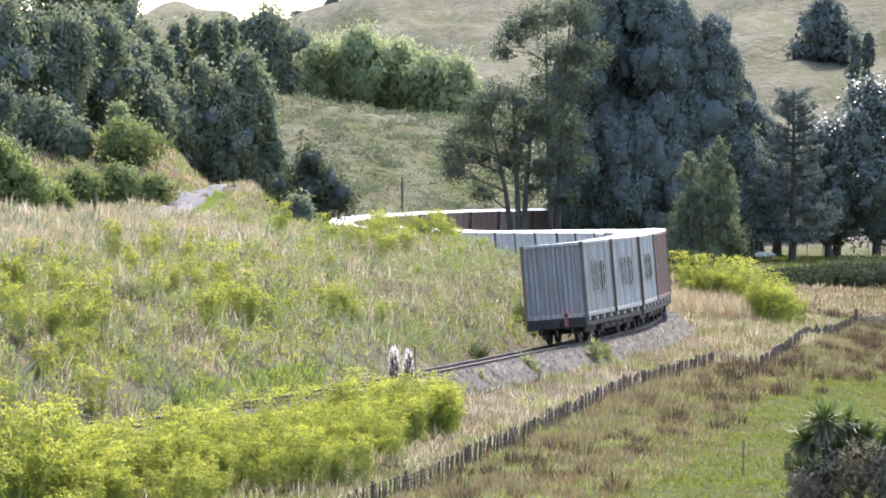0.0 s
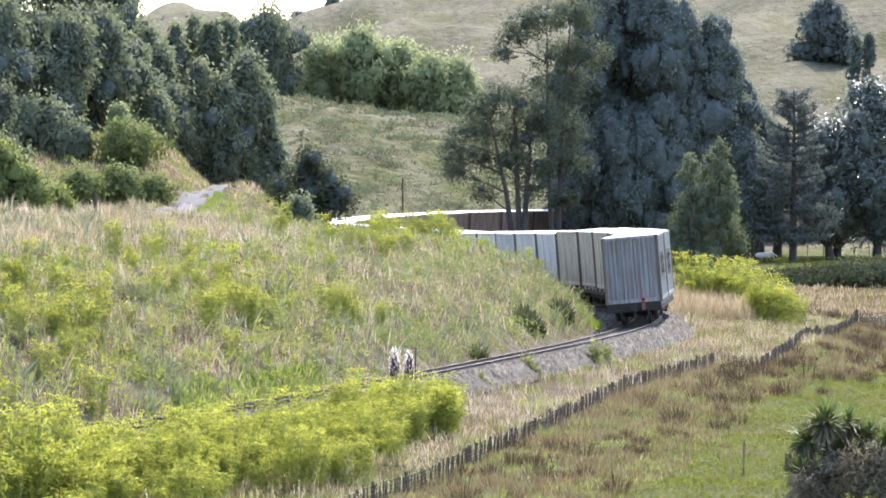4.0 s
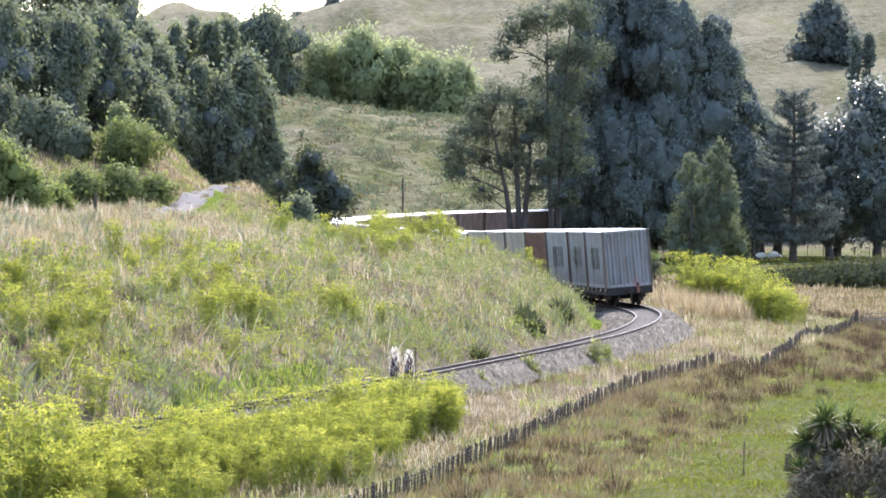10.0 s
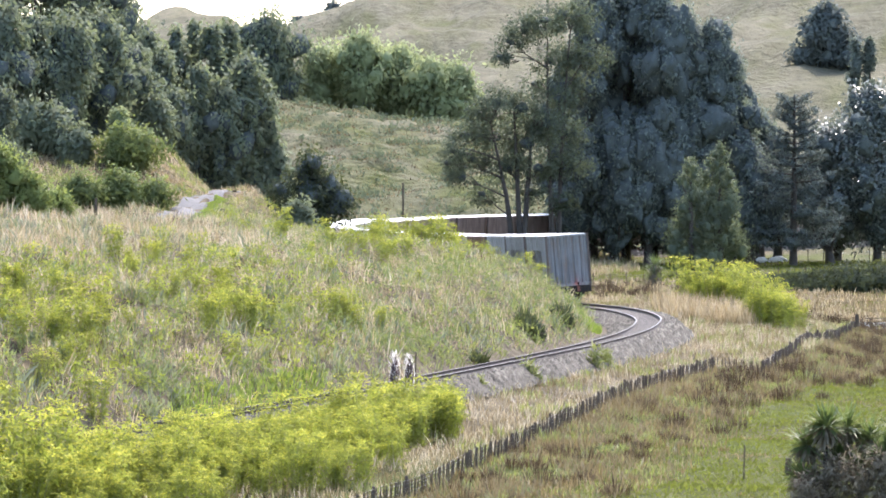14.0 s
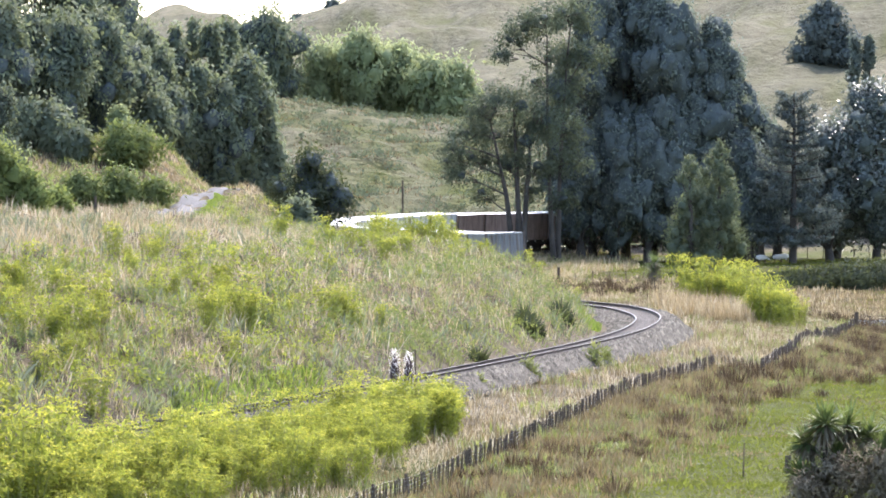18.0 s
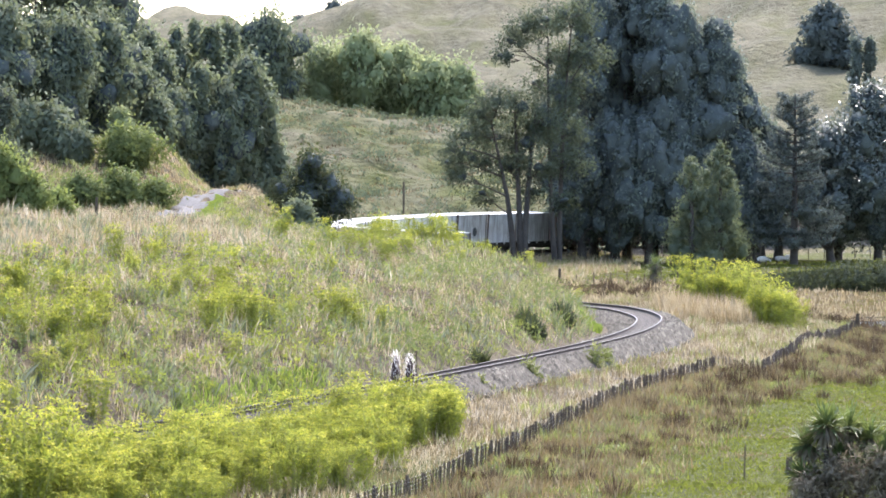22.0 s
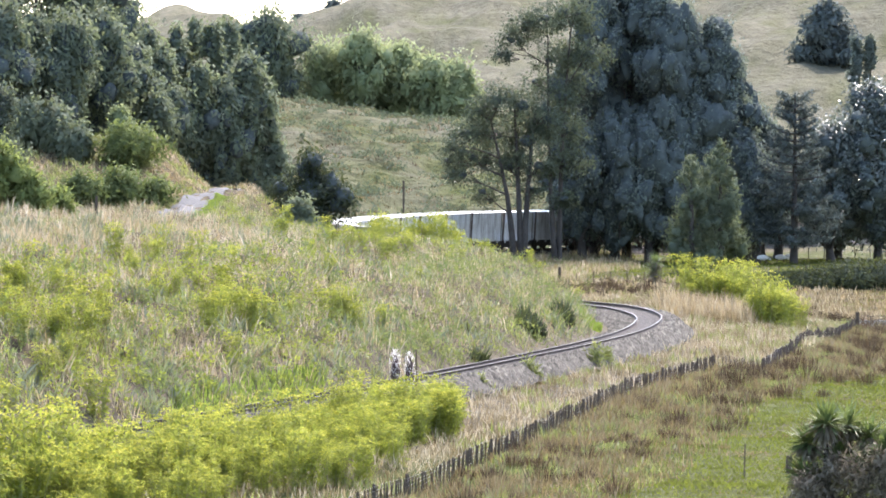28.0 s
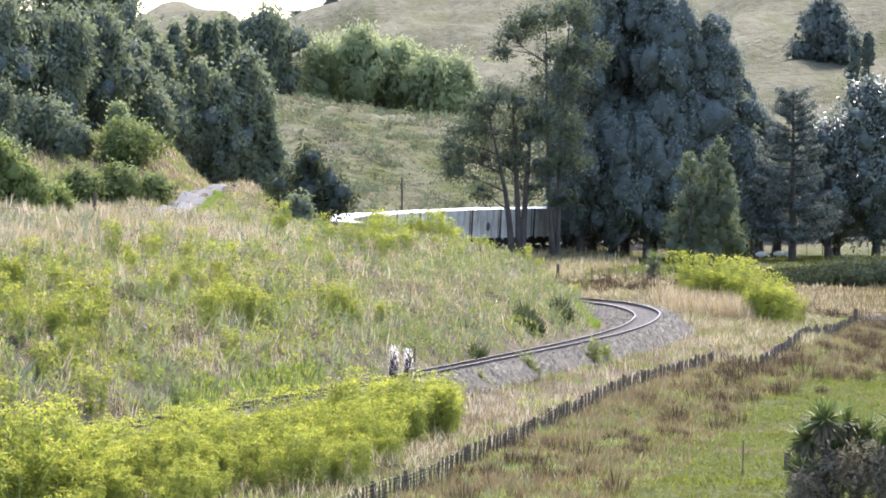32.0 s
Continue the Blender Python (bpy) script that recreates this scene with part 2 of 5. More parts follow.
def box(bm, x0, x1, y0, y1, z0, z1, bevel=0.0):
    """A box with bevelled edges added to bm."""
    r = bmesh.ops.create_cube(bm, size=1.0, matrix=Matrix.Translation(((x0 + x1) / 2, (y0 + y1) / 2, (z0 + z1) / 2)) @ Matrix.Diagonal((x1 - x0, y1 - y0, z1 - z0, 1)))
    if bevel:
        edges = list({e for v in r["verts"] for e in v.link_edges})
        bmesh.ops.bevel(bm, geom=edges, offset=bevel, segments=1, affect="EDGES")
    return bm


def rod(bm, a, b, r, r2=None, n=8):
    """A tapered rod from a to b added to bm."""
    a, b = Vector(a), Vector(b)
    m = Matrix.Translation((a + b) / 2) @ (b - a).to_track_quat("Z", "Y").to_matrix().to_4x4()
    bmesh.ops.create_cone(bm, cap_ends=True, segments=n, radius1=r, radius2=r if r2 is None else r2, depth=(b - a).length, matrix=m)
    return bm


def smooth_step(a, b, v):
    u = np.clip((v - a) / (b - a), 0, 1)
    return u * u * (3 - 2 * u)


def field(x, y, size, seed):
    """Soft noise over the plan, about -1 to 1, made of turned sine waves."""
    rng, out = np.random.RandomState(seed), 0
    for k in range(7):
        a, f, p = rng.uniform(0, 6.283), rng.uniform(0.6, 2.2), rng.uniform(0, 6.283)
        out = out + np.sin((x * math.cos(a) + y * math.sin(a)) * f * 6.283 / size + p + 1.3 * np.sin((x * math.sin(a) - y * math.cos(a)) * 3.1 / size + p * 2))
    return out / 3.7


# ---- the line of the railway: bearing in degrees along its length ----
BEARING = [(-100, 22.0), (-60, 18.5), (-20, 14.5), (0, 13.8), (12, 11.0), (22, 7.3), (34, 2.45), (46, -2.2), (58, -6.8), (68, -9.0), (80, -9.4), (128, -10.0), (156, -8.0), (186, 2.0), (214, 18.0), (240, 31.0), (275, 32.0), (330, 24.0), (420, 10.0), (700, 8.0)]
LEVEL = [(-60, 0.0), (20, 0.02), (30, 0.03), (55, -0.20), (80, -0.60), (100, -0.92), (160, -1.15), (200, -1.0), (230, -0.72), (300, -0.70), (700, -0.2)]
CANT = [(-60, 4.0), (-10, 5.0), (75, 4.6), (110, 1.5), (140, -2.0), (180, -4.0), (280, -3.0), (700, 0.0)]
RAIL_S = np.arange(-100.0, 700.0, 0.5)
_b = np.radians(np.interp(RAIL_S, *zip(*BEARING)))
_x, _y = np.cumsum(np.sin(_b)) * 0.5, np.cumsum(np.cos(_b)) * 0.5
_i0 = int(np.argmin(abs(RAIL_S)))
RAIL_X, RAIL_Y = _x - _x[_i0] + 4.38, _y - _y[_i0] + 150.0
RAIL_Z, RAIL_B = np.interp(RAIL_S, *zip(*LEVEL)), _b
RAIL_C = np.radians(np.interp(RAIL_S, *zip(*CANT)))


def rail_at(s):
    """Place, bearing and cant of the line at length s."""
    return tuple(np.interp(s, RAIL_S, a) for a in (RAIL_X, RAIL_Y, RAIL_Z, RAIL_B, RAIL_C))


def to_rail(x, y):
    """Signed distance to the right of the line, length along it and its level there."""
    x, y = np.asarray(x, float), np.asarray(y, float)
    q, s, z = (np.empty(x.shape) for _ in range(3))
    sx, sy, near = RAIL_X[::8].astype(np.float32), RAIL_Y[::8].astype(np.float32), np.arange(-8, 9)
    for i in range(0, len(x), 20000):
        j = slice(i, i + 20000)
        k = np.argmin((x[j, None].astype(np.float32) - sx) ** 2 + (y[j, None].astype(np.float32) - sy) ** 2, axis=1) * 8
        k = np.clip(k[:, None] + near, 0, len(RAIL_X) - 1)
        k = k[np.arange(len(k)), np.argmin((x[j, None] - RAIL_X[k]) ** 2 + (y[j, None] - RAIL_Y[k]) ** 2, axis=1)]
        dx, dy = x[j] - RAIL_X[k], y[j] - RAIL_Y[k]
        side = dx * np.cos(RAIL_B[k]) - dy * np.sin(RAIL_B[k])
        q[j], s[j], z[j] = np.hypot(dx, dy) * np.where(side < 0, -1, 1), RAIL_S[k], RAIL_Z[k]
    return q, s, z


def bell(x, y, cx, cy, rx, ry):
    return np.exp(-((x - cx) / rx) ** 2 - ((y - cy) / ry) ** 2)


def lie(x, y):
    """The height of the ground at (x, y)."""
    x, y = np.atleast_1d(np.asarray(x, float)), np.atleast_1d(np.asarray(y, float))
    q, s, zr = to_rail(x, y)
    u = abs(q)
    # the cutting's bank inside the bend, and the rising ground to the left of it
    steep = 0.36 + 0.40 * smooth_step(35, 56, s)
    full = 4.2 - 1.3 * smooth_step(20, 55, s) * (1 - smooth_step(75, 120, s))
    bank = full * np.tanh(steep * np.clip(u - 2.4, 0, 99) / full) + (0.22 * field(x, y, 9, 1) + 0.22 * field(x, y, 3.6, 9)) * smooth_step(3, 7, u) - 0.62 * (1 - smooth_step(2.4, 3.6, u))
    bank = bank + 0.45 * bell(x, y, -3.5, 236, 6, 22) + 0.05 * np.clip(-x - 10, 0, 40) + 2.3 * bell(x, y, -13.4, 304, 5.2, 24) + 1.0 * smooth_step(258, 305, y) * smooth_step(-11, -16, x) + 3.0 * smooth_step(-24, -50, x) * smooth_step(230, 330, y) + 4.4 * smooth_step(-17.5, -23.5, x) * smooth_step(278, 312, y)
    inside = smooth_step(0.5, -0.5, q) * (1 - smooth_step(170, 215, s))
    # low ground on the other side: verge, then pasture
    low = -0.75 - 0.15 * smooth_step(2.5, 4.0, u) - 0.45 * smooth_step(4.5, 13, u) + 0.10 * field(x, y, 14, 2) * smooth_step(4, 9, u)
    low = low + 0.9 * bell(x, y, 14, 232, 7, 20) - 0.6 * bell(x, y, 24, 200, 9, 26)
    low = low - 0.9 * smooth_step(20, 29, x) * (1 - smooth_step(334, 339, y)) * smooth_step(190, 250, y)
    ground = zr + np.where(q < 0, inside * bank + (1 - inside) * low, low)
    # beyond the far side of the line: a grazed hill, then the high hills
    far_side = smooth_step(172, 214, s) * smooth_step(-3, -12, q)
    beyond = np.maximum(smooth_step(395, 440, y), far_side * smooth_step(340, 420, y))
    rise = smooth_step(-4, -40, q) * smooth_step(160, 215, s)
    lump = 0.42 * field(x, y, 9, 3) + 0.8 * field(x, y, 42, 4)
    hill = 19.0 * smooth_step(398, 585, y + 0.25 * x) * (1 - 0.75 * smooth_step(5, 75, x)) * (1 - 0.35 * smooth_step(-40, -130, x)) * (1.03 - 0.17 * smooth_step(-30, 3, x)) + lump
    hill = hill + 0.36 * np.sin(hill * 3.2 + 2.5 * field(x, y, 30, 6)) * smooth_step(1, 3, hill)
    high = smooth_step(820, 1560, y) * (66 + 0.36 * np.clip(x, -50, 400) - 0.9 * np.clip(-50 - x, 0, 58)) + 7 * field(x, y, 210, 5) * smooth_step(800, 1300, y)
    high = high + 3.0 * field(x, y, 60, 8) * smooth_step(800, 1200, y)
    distant = 98 * np.exp(-(((x + 163) / 74) ** 2) ** 1.5 - ((y - 2500) / 500) ** 2)
    return ground + rise * beyond * hill * smooth_step(2, 12, u) + high + distant * smooth_step(1500, 2300, y)


# the fence between verge and pasture: how far it stands from the line at length s
def edge_of(s):
    return np.interp(s, [-70, -58, -50, -37, -15, 3, 5, 16, 46, 70], [10.0, 9.9, 9.1, 7.7, 5.5, 5.3, 7.0, 6.8, 9.1, 16.4])


def road_at(y):
    """The middle of the gravel road on the rise."""
    return np.interp(y, [258, 268, 275, 285, 295, 303], [-18.6, -18.3, -18.15, -17.9, -17.1, -16.6])

# ---- ground ----
def lines(spans):
    out = []
    for a, b, n in spans:
        out += list(np.linspace(a, b, n, endpoint=False))
    return np.array(out + [spans[-1][1]])


def build_ground():
    gx = lines([(-3500, -600, 8), (-600, -270, 8), (-270, -40, 34), (-40, 45, 92), (45, 200, 34), (200, 600, 16), (600, 3500, 8)])
    gy = lines([(-900, 40, 8), (40, 90, 20), (90, 270, 165), (270, 460, 110), (460, 640, 60), (640, 1700, 95), (1700, 3000, 30), (3000, 4700, 4)])
    x, y = (a.ravel() for a in np.meshgrid(gx, gy))
    z = lie(x, y)
    n, m = len(gx), len(gy)
    i = (np.arange(m - 1)[:, None] * n + np.arange(n - 1)).ravel()
    me = mesh_np("ground", np.stack([x, y, z], 1), np.stack([i, i + 1, i + n + 1, i + n], 1), None, True)
    q, s, _ = to_rail(x, y)
    # what covers it: grazed green, dry straw, bare earth
    pasture = smooth_step(4.5, 8.5, q) * (1 - smooth_step(60, 120, s) * (1 - smooth_step(340, 356, y)))
    green = pasture * np.clip(0.95 + 0.4 * field(x, y, 16, 11), 0, 1) * (1 - 0.2 * smooth_step(0.2, 0.7, field(x, y, 22, 12)))
    hills = smooth_step(390, 460, y)
    green = np.where(y > 430, 0.42 + 0.3 * field(x, y, 60, 13) + 0.3 * field(x, y, 14, 14) - 0.32 * smooth_step(700, 1100, y), green)
    earth = smooth_step(6, 2.5, abs(q)) * (1 - hills)
    layer = me.color_attributes.new("cover", "FLOAT_COLOR", "POINT")
    layer.data.foreach_set("color", np.stack([np.clip(green, 0, 1), np.clip(hills, 0, 1), np.clip(earth, 0, 1), np.ones_like(x)], 1).astype(np.float32).ravel())
    m, nt, b = mat("ground_cover", 0.95, 0.0, 0.1)
    at = nt.nodes.new("ShaderNodeVertexColor")
    at.layer_name = "cover"
    sep = nt.nodes.new("ShaderNodeSeparateColor")
    nt.links.new(at.outputs[0], sep.inputs[0])
    fine, mid, wide = noise_tex(nt, 2.2, 8.0, 0.7), noise_tex(nt, 0.25, 5.0), noise_tex(nt, 0.035, 5.0)
    # straw is kept dark to put the shade between tufts into its colour
    straw = ramp(nt, fine, [(0.3, (0.035, 0.028, 0.016)), (0.5, (0.08, 0.064, 0.037)), (0.7, (0.15, 0.124, 0.074))])
    grass = ramp(nt, fine, [(0.3, (0.03, 0.039, 0.006)), (0.5, (0.053, 0.066, 0.010)), (0.72, (0.086, 0.098, 0.02))])
    tan = ramp(nt, mid, [(0.3, (0.058, 0.055, 0.036)), (0.5, (0.112, 0.105, 0.069)), (0.7, (0.185, 0.172, 0.118))])
    soil = ramp(nt, fine, [(0.35, (0.06, 0.05, 0.035)), (0.65, (0.14, 0.12, 0.08))])
    col = mixed(nt, sep.outputs[1], straw, mixed(nt, 0.5, tan, ramp(nt, wide, [(0.35, (0.075, 0.074, 0.045)), (0.65, (0.165, 0.152, 0.103))])))
    col = mixed(nt, sep.outputs[0], col, grass)
    col = mixed(nt, sep.outputs[2], col, soil)
    nt.links.new(col, b.inputs["Base Color"])
    knobs = nt.nodes.new("ShaderNodeMath")
    knobs.operation = "MULTIPLY_ADD"
    nt.links.new(noise_tex(nt, 0.45, 4.0, 0.6), knobs.inputs[0])
    nt.links.new(sep.outputs[1], knobs.inputs[1])
    knobs.inputs[1].default_value = 1.0
    lumps = nt.nodes.new("ShaderNodeMath")
    lumps.operation = "MULTIPLY"
    nt.links.new(knobs.outputs[0], lumps.inputs[0])
    lumps.inputs[1].default_value = 12.0
    both = nt.nodes.new("ShaderNodeMath")
    both.operation = "ADD"
    nt.links.new(lumps.outputs[0], both.inputs[0])
    nt.links.new(fine, both.inputs[1])
    bump(nt, b, both.outputs[0], 0.9, 0.16)
    me.materials.append(m)
    return tagged(new("ground", me), "rough pasture and dry grassy hills around the railway", "ground", kind="structure")


build_ground()


def scatter(n, x0, x1, y0, y1, seed):
    r = np.random.RandomState(seed)
    return r.uniform(x0, x1, n), r.uniform(y0, y1, n), r


def in_view(x, y, slack=1.06):
    """Plan area that lies inside the camera's wedge."""
    return abs(x) < 0.112 * y * slack + 1


def tufts(name, x, y, height, width, lean, r, material, label, spread=0.0, per=1, category="grass"):
    """One sheet of grass: kite-shaped blades that stand on the ground at x, y."""
    x, y, height = np.repeat(x, per), np.repeat(y, per), np.repeat(height, per)
    if spread:
        x, y = x + r.normal(0, spread, len(x)), y + r.normal(0, spread, len(x))
    n = len(x)
    z = lie(x, y) - 0.03
    h = height * r.uniform(0.55, 1.15, n)
    a, tilt = r.uniform(0, 6.283, n), r.uniform(0, lean, n)
    tx, ty, tz = x + h * tilt * np.cos(a), y + h * tilt * np.sin(a), z + h
    b = r.uniform(0, 6.283, n)
    w = width * r.uniform(0.6, 1.4, n) * 0.5
    k = r.uniform(0.35, 0.7, n)
    mx, my, mz = x + (tx - x) * k * 0.8, y + (ty - y) * k * 0.8, z + h * k
    dx, dy = w * np.cos(b), w * np.sin(b)
    v = np.stack([np.stack([x, y, z], 1), np.stack([mx - dx, my - dy, mz], 1), np.stack([tx, ty, tz], 1), np.stack([mx + dx, my + dy, mz], 1)], 1).reshape(-1, 3)
    return tagged(new(name, blades(name, v, r, material)), label, category, kind="stuff")


def blades(name, v, r, material):
    """A mesh of kite blades whose normals lean to the sky, as bent blades' do."""
    q = v.reshape(-1, 4, 3)
    g = np.cross(q[:, 2] - q[:, 0], q[:, 3] - q[:, 1])
    g /= np.linalg.norm(g, axis=1)[:, None] + 1e-9
    nv = 0.75 * g * np.where(g[:, 2:] < 0, -1, 1) + np.array([0, 0, 0.7]) + r.normal(0, 0.12, g.shape)
    nv /= np.linalg.norm(nv, axis=1)[:, None]
    flip = np.sum(g * nv, axis=1) < 0
    q = np.where(flip[:, None, None], q[:, [0, 3, 2, 1]], q)
    return mesh_np(name, q.reshape(-1, 3), np.arange(4 * len(q)).reshape(-1, 4), material, False, np.repeat(nv, 4, axis=0))


def tussocks(name, x, y, height, width, per, r, material, label):
    """Domed clumps of blades that fan out from their middles."""
    k = 0.55 + 1.0 * r.uniform(0, 1, len(x)) ** 1.7
    X, Y, K = np.repeat(x, per), np.repeat(y, per), np.repeat(k, per)
    n = len(X)
    a, o = r.uniform(0, 6.283, n), np.sqrt(r.uniform(0, 1, n))
    h = height * K * r.uniform(0.6, 1.15, n) * (1.05 - 0.45 * o)
    X, Y = X + 0.3 * K * o * np.cos(a), Y + 0.3 * K * o * np.sin(a)
    Z = lie(X, Y) - 0.03
    lean = (0.4 * o + 0.08) * h
    dx, dy = lean * np.cos(a), lean * np.sin(a)
    b, w = r.uniform(0, 6.283, n), width * 0.5 * r.uniform(0.6, 1.4, n)
    sx, sy = w * np.cos(b), w * np.sin(b)
    v = np.stack([np.stack([X, Y, Z], 1), np.stack([X + 0.35 * dx - sx, Y + 0.35 * dy - sy, Z + 0.6 * h], 1), np.stack([X + dx, Y + dy, Z + h], 1), np.stack([X + 0.35 * dx + sx, Y + 0.35 * dy + sy, Z + 0.6 * h], 1)], 1).reshape(-1, 3)
    return tagged(new(name, blades(name, v, r, material)), label, "rushes", kind="stuff")


# ---- railway ----
def sweep(name, profile, s0, s1, step, material, close=True):
    """A profile of (across, up) swept along the line, leaning with its cant."""
    s = np.arange(s0, s1, step)
    X, Y, Z, B, C = rail_at(s)
    v = []
    for a, h in profile:
        aa, hh = a * np.cos(C) + h * -np.sin(C), a * np.sin(C) + h * np.cos(C)
        v.append(np.stack([X + aa * np.cos(B), Y - aa * np.sin(B), Z + hh], 1))
    v = np.stack(v, 1).reshape(-1, 3)
    k, n = len(profile), len(s)
    f = []
    for j in range(k if close else k - 1):
        i = np.arange(n - 1) * k
        j2 = (j + 1) % k
        f.append(np.stack([i + j, i + j2, i + k + j2, i + k + j], 1))
    return mesh_np(name, v, np.concatenate(f), material)


def build_track():
    track = tagged(new("railway_track"), "single curved narrow-gauge railway track on grey ballast", "railway track", kind="structure")
    part("ballast_bed", sweep("ballast_bed", [(-2.2, -0.66), (-1.5, -0.19), (-0.6, -0.15), (0.6, -0.15), (1.3, -0.19), (1.9, -0.80)], -96, 330, 1.0, M_BALLAST, False), None, track)
    part("stained_bed", sweep("stained_bed", [(-0.52, -0.146), (0.52, -0.146)], -96, 330, 1.0, M_STAINED, False), None, track, "oil-stained brown ballast between the rails")
    for side in (-0.57, 0.57):
        foot = [(side - 0.065, -0.14), (side + 0.065, -0.14), (side + 0.055, -0.12), (side + 0.012, -0.10), (side + 0.012, -0.035), (side + 0.036, -0.028), (side + 0.036, -0.004), (side - 0.036, -0.004), (side - 0.036, -0.028), (side - 0.012, -0.035), (side - 0.012, -0.10), (side - 0.055, -0.12)]
        rail = part("rail", sweep("rail", foot, -96, 330, 1.0, M_RAIL), None, track)
        part("rail_head", sweep("rail_head", [(side - 0.034, 0.0), (side + 0.034, 0.0), (side + 0.03, -0.006), (side - 0.03, -0.006)], -96, 330, 1.0, M_RAILTOP), None, rail, "worn bright rail head")
    bm = bmesh.new()
    box(bm, -1.05, 1.05, -0.11, 0.11, -0.26, -0.135, 0.012)
    me = bpy.data.meshes.new("sleeper")
    bm.to_mesh(me)
    bm.free()
    for k in range(240):
        X, Y, Z, B, C = rail_at(-52 + 0.66 * k)
        ob = part("sleeper", me, M_SLEEPER, track)
        ob.matrix_basis = Matrix.Translation((X, Y, Z)) @ Euler((0, -C, -B + random.uniform(-0.02, 0.02))).to_matrix().to_4x4()
    # loose stones of the bed
    r = np.random.RandomState(5)
    n = 42000
    s, a = r.uniform(-50, 112, n), r.uniform(-2.2, 1.95, n)
    X, Y, Z, B, C = rail_at(s)
    h = np.interp(a, [-2.2, -1.5, -0.6, 0.6, 1.3, 1.9], [-0.66, -0.19, -0.15, -0.15, -0.19, -0.80])
    aa, hh = a * np.cos(C) - h * np.sin(C), a * np.sin(C) + h * np.cos(C)
    c = np.stack([X + aa * np.cos(B), Y - aa * np.sin(B), Z + hh], 1)
    c = c[abs(a) > 0.68]
    n = len(c)
    size = (0.03 + 0.11 * r.uniform(0, 1, n) ** 2.5)[:, None, None]
    shape = np.array([(1, 0, -0.4), (-0.5, 0.87, -0.4), (-0.5, -0.87, -0.4), (0, 0, 0.9)])[None] * r.uniform(0.6, 1.3, (n, 4, 3))
    v = (c[:, None, :] + shape * size).reshape(-1, 3)
    f = (np.arange(n)[:, None, None] * 4 + np.array([(0, 1, 3), (1, 2, 3), (2, 0, 3)])[None]).reshape(-1, 3)
    m = leaf_mat("ballast_stone", [(0.018, 0.016, 0.013), (0.048, 0.044, 0.036), (0.19, 0.176, 0.145)], 0.0, 0.3, 0.8)
    tagged(part("loose_stones", mesh_np("loose_stones", v, f, m), None, track), kind="stuff")


build_track()

# ---- train ----
SPEED, PITCH = 4.9, 6.52
N_WAGONS = 24


def corrugated(bm, axis, at, a0, a1, z0, z1, depth, pitch, out):
    """A corrugated sheet: trapezoid ribs along a wall. axis 'x': wall across the wagon; 'y': wall along it."""
    n = max(2, int(round((a1 - a0) / pitch)))
    p, rows = (a1 - a0) / n, []
    for i in range(n):
        for k, d in ((0.0, 0.0), (0.28, 0.0), (0.42, -depth), (0.86, -depth)):
            rows.append((a0 + (i + k) * p, d))
    rows.append((a1, 0.0))
    prev = None
    for a, d in rows:
        o = at + out * d
        pts = [(a, o, z0), (a, o, z1)] if axis == "x" else [(o, a, z0), (o, a, z1)]
        pair = [bm.verts.new(q) for q in pts]
        if prev:
            bm.faces.new((prev[0], pair[0], pair[1], prev[1]))
        prev = pair


_cache = {}


def shared(key, build, material):
    if key not in _cache:
        bm = bmesh.new()
        build(bm)
        bmesh.ops.recalc_face_normals(bm, faces=bm.faces)
        me = bpy.data.meshes.new(key)
        bm.to_mesh(me)
        bm.free()
        me.materials.append(material)
        _cache[key] = me
    return _cache[key]


